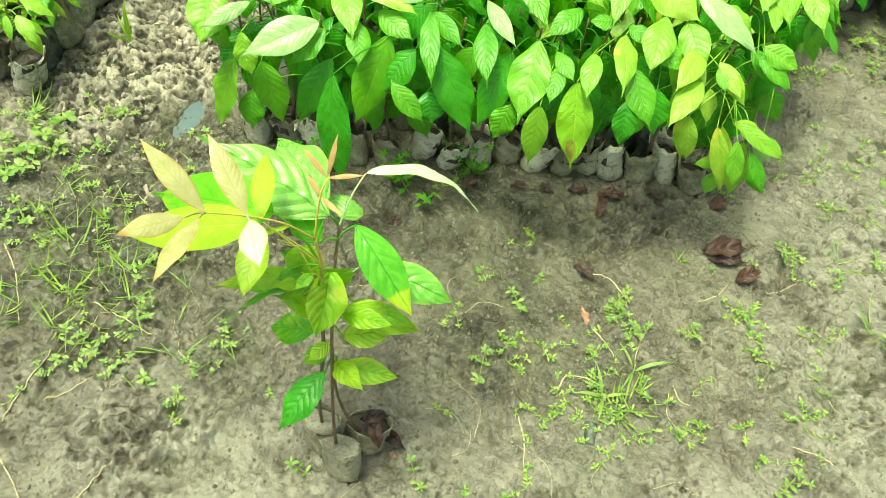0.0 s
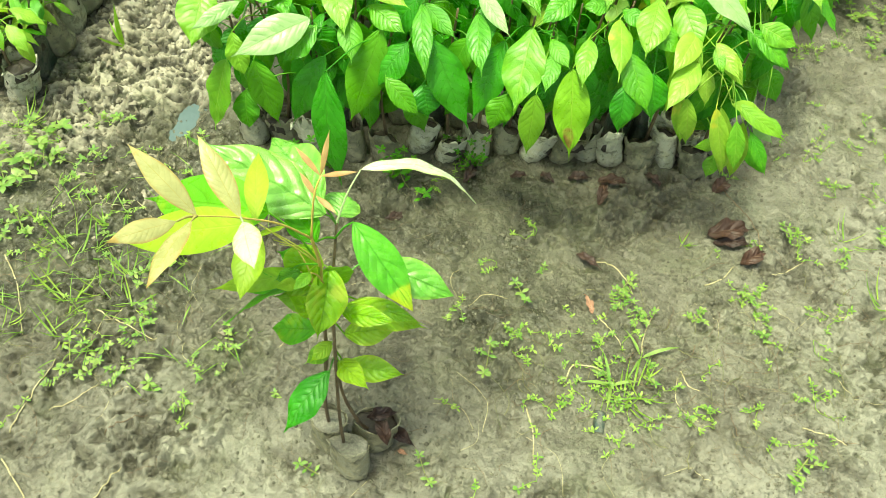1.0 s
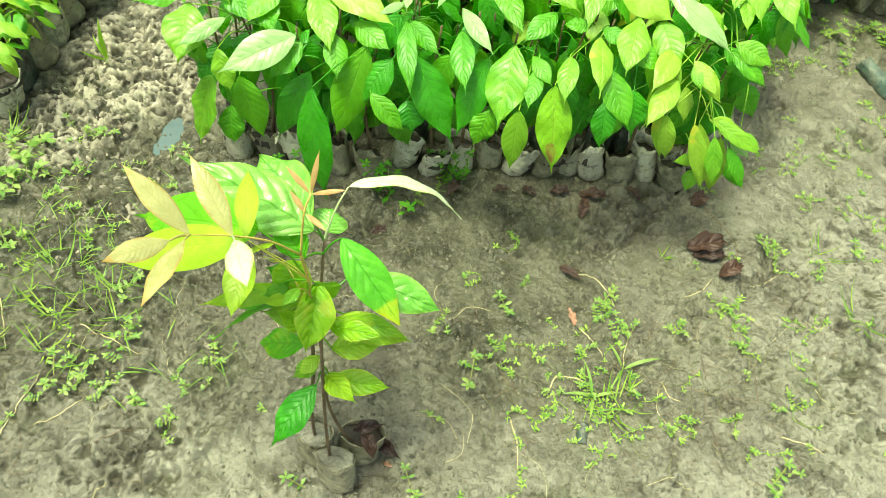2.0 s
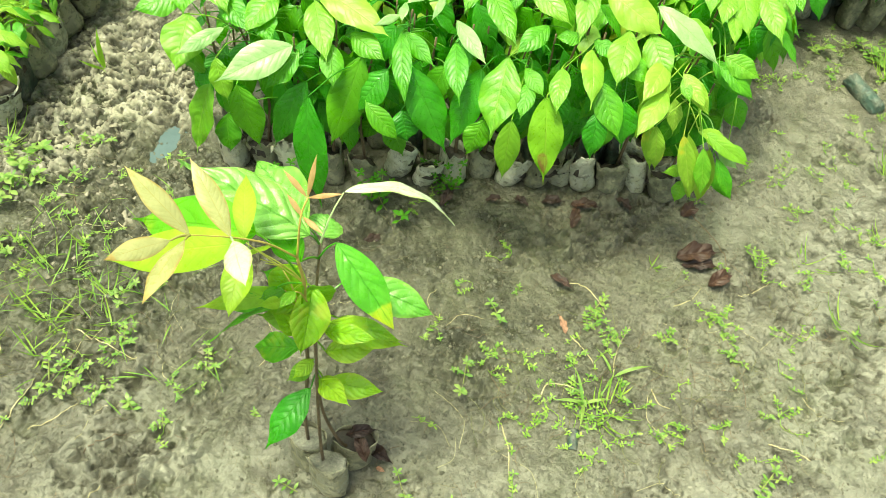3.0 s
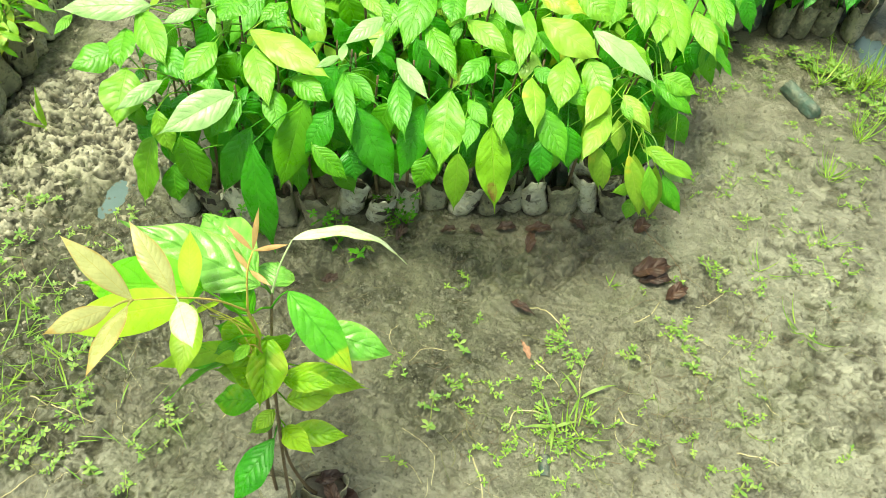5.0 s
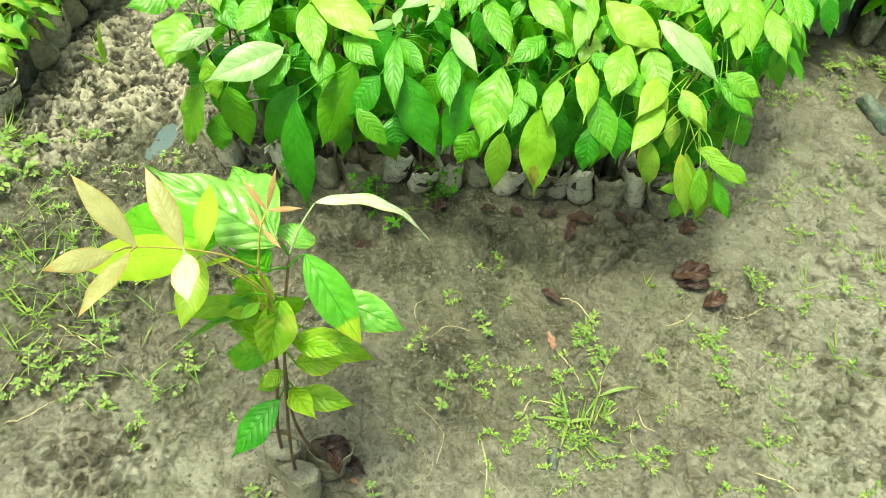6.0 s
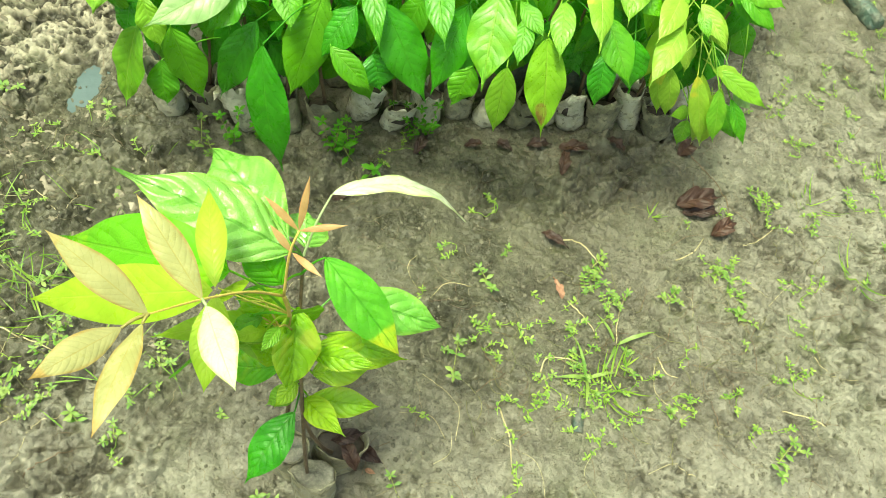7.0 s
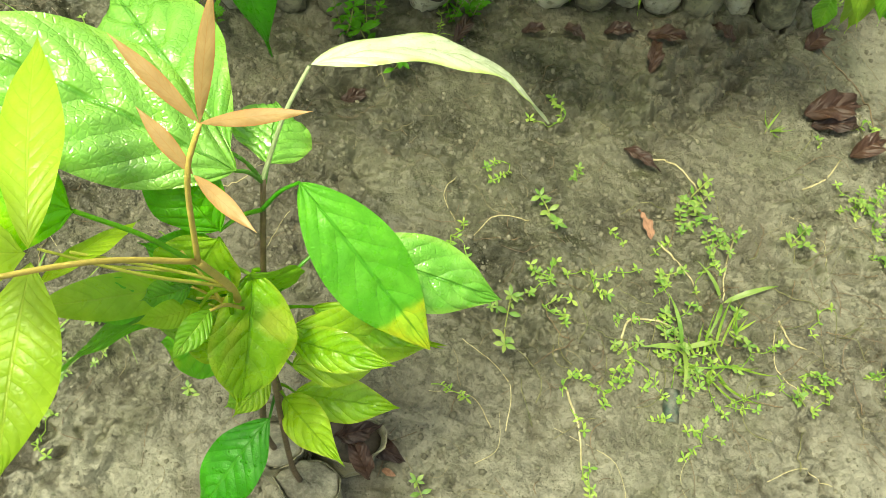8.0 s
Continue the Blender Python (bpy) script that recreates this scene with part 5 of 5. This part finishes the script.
strew([weed(450, 0.03, 2, 0.024, 0.016, "green", label="broad round-leaved weed seedling in the mud")], [(-0.089, 1.105), (-0.112, 1.138)], 32, 1.0, 1.25)
strew([weed(455, 0.075, 5, 0.016, 0.02, "green", label="upright leafy weed between the polybags")], [(-0.125, 1.165), (-0.05, 1.225), (-0.022, 1.205), (0.004, 1.215), (-0.15, 1.15), (-0.31, 1.135), (-0.27, 1.15)], 42, 0.6, 1.0)
tufts = [grass(500 + i, 7 + i, 0.05 + 0.012 * i, 1.1, "sparse tuft of bent green grass") for i in range(3)]
strew(tufts, [(-0.56, 0.80), (-0.60, 0.77), (-0.52, 0.83), (-0.63, 0.86), (-0.50, 0.78), (0.33, 0.80), (0.35, 0.83), (0.31, 0.79), (-0.86, 1.12), (0.70, 1.2), (0.75, 1.05), (0.86, 1.3), (0.40, 1.12), (-0.68, 0.70), (-0.60, 0.92), (-0.90, 0.90), (-0.86, 0.84), (-0.80, 0.78), (-0.74, 0.74), (-0.92, 0.98), (-0.72, 0.90), (-0.66, 0.80), (-0.58, 0.70)], 33)


def crabgrass(seed, blades, label="broad-bladed bright green grass sprawling on the mud"):
    """A low grass: a few broad blades that lean out flat."""
    q = random.Random(seed)
    ob = thing("grass_tuft", (0, 0, 0), label, "grass", "grass tufts on the mud")
    for i in range(blades):
        t = i * 6.28 / blades + q.uniform(-0.4, 0.4)
        ln = q.uniform(0.035, 0.075)
        end = Vector((math.cos(t) * ln, math.sin(t) * ln, q.uniform(0.15, 0.4) * ln))
        leaf(ob, (0, 0, 0), end, q.uniform(0.0045, 0.0070), "weed", face=(0, 0, 1), bow=0.16, drip=0.99, fat=0.35, fold=0.4, n=12, m=4, name="blade")
    return ob


strew([crabgrass(540, 4), crabgrass(541, 3)], [(0.287, 0.808), (0.335, 0.872)], 43, 0.9, 1.1)


def lying_grass(count, seed):
    """Thin grass trodden flat into the wet mud."""
    q = random.Random(seed)
    s = Shape()
    for _ in range(count):
        x, y, t = q.gauss(-0.60, 0.12), q.gauss(0.85, 0.10), q.uniform(0, 6.28)
        ln = q.uniform(0.02, 0.07)
        ex, ey = x + ln * math.cos(t), y + ln * math.sin(t)
        blade(s, (x, y, ground_at(x, y) + 0.001), (ex, ey, ground_at(ex, ey) + q.uniform(0.001, 0.02)), q.uniform(0.0012, 0.0026), bow=0.08, drip=0.99, fat=0.35, n=6, m=2)
    ob = new("trodden_grass", s.mesh("trodden_grass"))
    ob.data.materials.append(LEAF["grass"])
    return tagged(ob, "thin green grass trodden flat into wet mud", "grass", kind="stuff")


lying_grass(170, 91)
strew([grass(530, 16, 0.09, 0.7, "thick clump of green grass")], [(around.gauss(1.06, 0.07), around.gauss(1.72, 0.16)) for _ in range(14)], 39, 0.8, 1.4)
strew([grass(520, 26, 0.075, 0.8, "yellow-green tuft of fine grass", "grass")], [(0.903, 1.49)], 34, 1.0, 1.01)


def yellow_shoot(x, y):
    """One stout upright blade with a few short bent ones at its foot."""
    ob = thing("grass_shoot", (x, y, ground_at(x, y)), "upright yellow-green grass shoot in the churned mud", "grass")
    for dx, dy, dz, w in ((0.006, 0.004, 0.105, 0.012), (-0.045, -0.02, 0.030, 0.007), (0.020, -0.03, 0.022, 0.006), (-0.03, 0.02, 0.045, 0.006)):
        leaf(ob, (0, 0, -0.003), (dx, dy, dz), w, "yellow", face=(0.2, -0.9, 0.3), bow=0.08, drip=0.99, fat=0.4, fold=0.35, n=12, m=4, name="blade")


yellow_shoot(-0.776, 1.376)

# ---- runners, dead leaves and litter ----


def runner(points, radius=0.0014, label="pale dry creeping stem lying on the mud", material=None, name="runner"):
    line = glide([(x, y, 0) for x, y in points], 8)
    line = [Vector((p.x, p.y, ground_at(p.x, p.y) + radius * 0.7)) for p in line]
    s = Shape().tube(line, [radius * (1 - 0.4 * i / len(line)) for i in range(len(line))], 6)
    ob = new(name, s.mesh(name))
    ob.data.materials.append(material or DRY)
    return tagged(ob, label, "stem", "runners on the mud")


runner([(0.235, 1.04), (0.27, 1.045), (0.30, 1.02), (0.315, 0.99)])
runner([(0.36, 0.975), (0.345, 0.94), (0.335, 0.90), (0.335, 0.87)])
runner([(0.215, 0.80), (0.225, 0.83), (0.255, 0.835), (0.285, 0.83)])
runner([(0.26, 0.93), (0.28, 0.91), (0.30, 0.885)])
runner([(0.16, 0.74), (0.175, 0.70), (0.18, 0.66)])
runner([(0.40, 0.86), (0.41, 0.835), (0.43, 0.83)])
runner([(0.44, 1.04), (0.47, 1.06), (0.49, 1.09)])
for i in range(26):
    x, y, t = around.uniform(-0.65, 0.75), around.uniform(0.55, 1.1), around.uniform(0, 6.28)
    k = around.uniform(0.015, 0.06)
    runner([(x, y), (x + k * math.cos(t), y + k * math.sin(t)), (x + 2 * k * math.cos(t + 0.5), y + 2 * k * math.sin(t + 0.5))], around.uniform(0.0004, 0.0008), "thin dry root or stalk lying on the mud")


def fibres(count, seed):
    """Rootlets and bits of straw pressed into the mud."""
    q = random.Random(seed)
    s = Shape()
    for _ in range(count):
        x, y, t, k = q.uniform(-0.85, 0.95), q.uniform(0.45, 1.6), q.uniform(0, 6.28), q.uniform(0.004, 0.018)
        pts = [(x, y, 0)]
        for _ in range(3):
            t += q.uniform(-0.9, 0.9)
            pts.append((pts[-1][0] + k * math.cos(t), pts[-1][1] + k * math.sin(t), 0))
        line = glide(pts, 3)
        zz = ground_height(np.array([p.x for p in line]), np.array([p.y for p in line]))
        rad = q.uniform(0.00025, 0.0005)
        s.tube([Vector((p.x, p.y, float(z) + rad * q.uniform(0.2, 1.0))) for p, z in zip(line, zz)], [rad] * len(line), 4)
    return s.mesh("root_litter")


for count, seed, material, words in ((420, 61, STRAW, "pale straw and rootlets pressed into the mud"), (480, 62, BARK, "dark rootlets pressed into the mud")):
    ob = new("root_litter", fibres(count, seed))
    ob.data.materials.append(material)
    tagged(ob, words, "litter", kind="stuff")


def dead_stalks(patches, seed):
    """Old creeping stems that arch over the mud between the weeds."""
    q = random.Random(seed)
    s = Shape()
    for cx, cy, sx, sy, count in patches:
        for _ in range(count):
            x, y, t = q.gauss(cx, sx), q.gauss(cy, sy), q.uniform(0, 6.28)
            bend, k = q.uniform(-0.5, 0.5), q.uniform(0.008, 0.020)
            pts = [(x, y, 0)]
            for _ in range(q.randint(3, 5)):
                t += bend + q.uniform(-0.5, 0.5)
                pts.append((pts[-1][0] + k * math.cos(t), pts[-1][1] + k * math.sin(t), 0))
            line = glide(pts, 3)
            zz = ground_height(np.array([p.x for p in line]), np.array([p.y for p in line]))
            rad, arch = q.uniform(0.0004, 0.0008), q.choice((0.0, 0.0, 0.004, 0.009))
            last = len(line) - 1
            s.tube([Vector((p.x, p.y, float(z) + rad * 0.7 + arch * math.sin(math.pi * i / last))) for i, (p, z) in enumerate(zip(line, zz))], [rad * (1 - 0.4 * i / last) for i in range(last + 1)], 4)
    return s.mesh("dead_stalks")


STALK_PATCHES = ((0.31, 0.84, 0.07, 0.10, 18), (0.16, 0.78, 0.05, 0.08, 12), (0.47, 0.87, 0.06, 0.09, 20), (0.66, 1.02, 0.10, 0.14, 12), (-0.58, 0.80, 0.12, 0.13, 28))
for seed, material, words in ((71, BARK, "dark dead creeping stems among the weeds"), (72, OLIVE, "olive creeping stems tangled among the weeds")):
    ob = new("dead_stalks", dead_stalks(STALK_PATCHES, seed))
    ob.data.materials.append(material)
    tagged(ob, words, "litter", kind="stuff")
runner([(0.475, 1.275), (0.505, 1.235), (0.535, 1.19), (0.54, 1.15)], 0.0013, "thin dark dead twig lying on the mud", BARK, "twig")
runner([(-0.745, 0.829), (-0.699, 0.781), (-0.648, 0.697)], 0.0013, "long pale straw lying on the mud")
runner([(-0.762, 0.804), (-0.733, 0.773), (-0.705, 0.743)], 0.0014, "long pale straw lying on the mud")
runner([(-0.585, 0.541), (-0.582, 0.600), (-0.570, 0.671)], 0.0014, "long pale straw lying on the mud")
runner([(-0.546, 0.586), (-0.516, 0.607), (-0.490, 0.637)], 0.0012)
runner([(-0.435, 0.449), (-0.419, 0.483), (-0.402, 0.522)], 0.0014, "long pale straw lying on the mud")
runner([(-0.574, 0.501), (-0.525, 0.463), (-0.489, 0.431)], 0.0013)
runner([(-0.554, 0.760), (-0.484, 0.740), (-0.428, 0.724)], 0.0012)
runner([(0.557, 1.086), (0.593, 1.107), (0.619, 1.133)], 0.0010)
runner([(0.590, 0.799), (0.626, 0.794), (0.656, 0.784)], 0.0014)
runner([(0.396, 1.115), (0.403, 1.138), (0.411, 1.160)], 0.0009, "thin dark twig lying on the mud", BARK, "twig")
runner([(-0.448, 0.566), (-0.417, 0.594), (-0.399, 0.607)], 0.0011, "thin dark twig lying on the mud", BARK, "twig")


def dead_leaf(x, y, long, wide, heading, colour="dead", curl=0.18, label="shrivelled dark brown dead leaf on the mud"):
    s = Shape()
    z = ground_at(x, y) + 0.004
    d = Vector((math.cos(heading), math.sin(heading), 0))
    blade(s, Vector((x, y, z)) - d * long / 2, Vector((x, y, z + 0.002)) + d * long / 2, wide, (0.1, -0.2, 1), curl, 0.8, n=40, m=14, wave=0.12, quilt=0.05 * long, veins=5, twist=0.3, seed=x * 9 + y)
    ob = new("dead_leaf", s.mesh("dead_leaf"))
    ob.data.materials.append(LEAF[colour])
    return tagged(ob, label, "dead leaf", "dead leaves on the mud")


dead_leaf(0.483, 1.160, 0.088, 0.056, 0.35, curl=0.10)
dead_leaf(0.490, 1.140, 0.070, 0.036, 0.15, curl=0.14)
dead_leaf(0.522, 1.112, 0.055, 0.040, 0.7, curl=0.25)
dead_leaf(0.470, 1.278, 0.045, 0.040, 0.9, curl=0.2)
dead_leaf(0.243, 1.200, 0.060, 0.030, 1.5, curl=0.12)
dead_leaf(0.265, 1.232, 0.060, 0.030, 0.1, curl=0.15)
dead_leaf(0.233, 1.037, 0.055, 0.022, -0.5, curl=0.12)
dead_leaf(0.240, 0.952, 0.040, 0.018, 2.0, "rust", 0.06, "flat rust-pink dead leaf on the mud")
dead_leaf(0.087, 1.205, 0.035, 0.020, 0.3, curl=0.2)
dead_leaf(-0.005, 1.190, 0.050, 0.026, 1.2, curl=0.2)
dead_leaf(0.200, 1.228, 0.045, 0.026, 0.2, curl=0.2)
dead_leaf(0.335, 1.255, 0.040, 0.024, 2.6, curl=0.2)
dead_leaf(0.140, 1.212, 0.036, 0.022, -0.5, curl=0.2)
dead_leaf(-0.125, 1.085, 0.045, 0.026, 0.6, curl=0.15)
dead_leaf(-0.018, 0.648, 0.050, 0.030, -0.4, curl=0.3)
dead_leaf(-0.012, 0.628, 0.018, 0.010, -0.3, "rust", 0.05, "small pale dry leaf fragment on the mud")
for x, y, h in ((-0.046, 0.652, 0.4), (-0.044, 0.630, 2.2)):
    d = dead_leaf(x, y, 0.045, 0.028, h, curl=0.25, label="withered brown leaf on the rim of a polybag")
    d.location.z += 0.060

strip = Shape()
strip.grid([[(0.274 + dx + 0.002 * math.sin(9 * v), 0.741 + v, ground_at(0.274 + dx, 0.741 + v) + 0.003 + 0.0025 * math.cos(dx * 260)) for dx in (-0.009, -0.0045, 0, 0.0045, 0.009)] for v in [-0.018 + 0.004 * k for k in range(10)]])
solid = strip.mesh("plastic_scrap")
ob = new("plastic_scrap", solid)
solid.materials.append(BAG_DARK)
mod = ob.modifiers.new("thick", "SOLIDIFY")
mod.thickness = 0.0008
tagged(ob, "small black scrap of plastic pressed into the mud", "litter")

tube_at = Vector((0.915, 1.688, 0.010))
fallen = thing("fallen_polybag", tube_at, "dark green muddy polybag lying on its side", "polybag")
fallen.rotation_euler = (radians(91), 0, radians(204))
polybag(fallen, 0.0205, 0.112, 77, BAG_GREEN, (0, 0), 0.05, SOIL_PALE, 0.95)
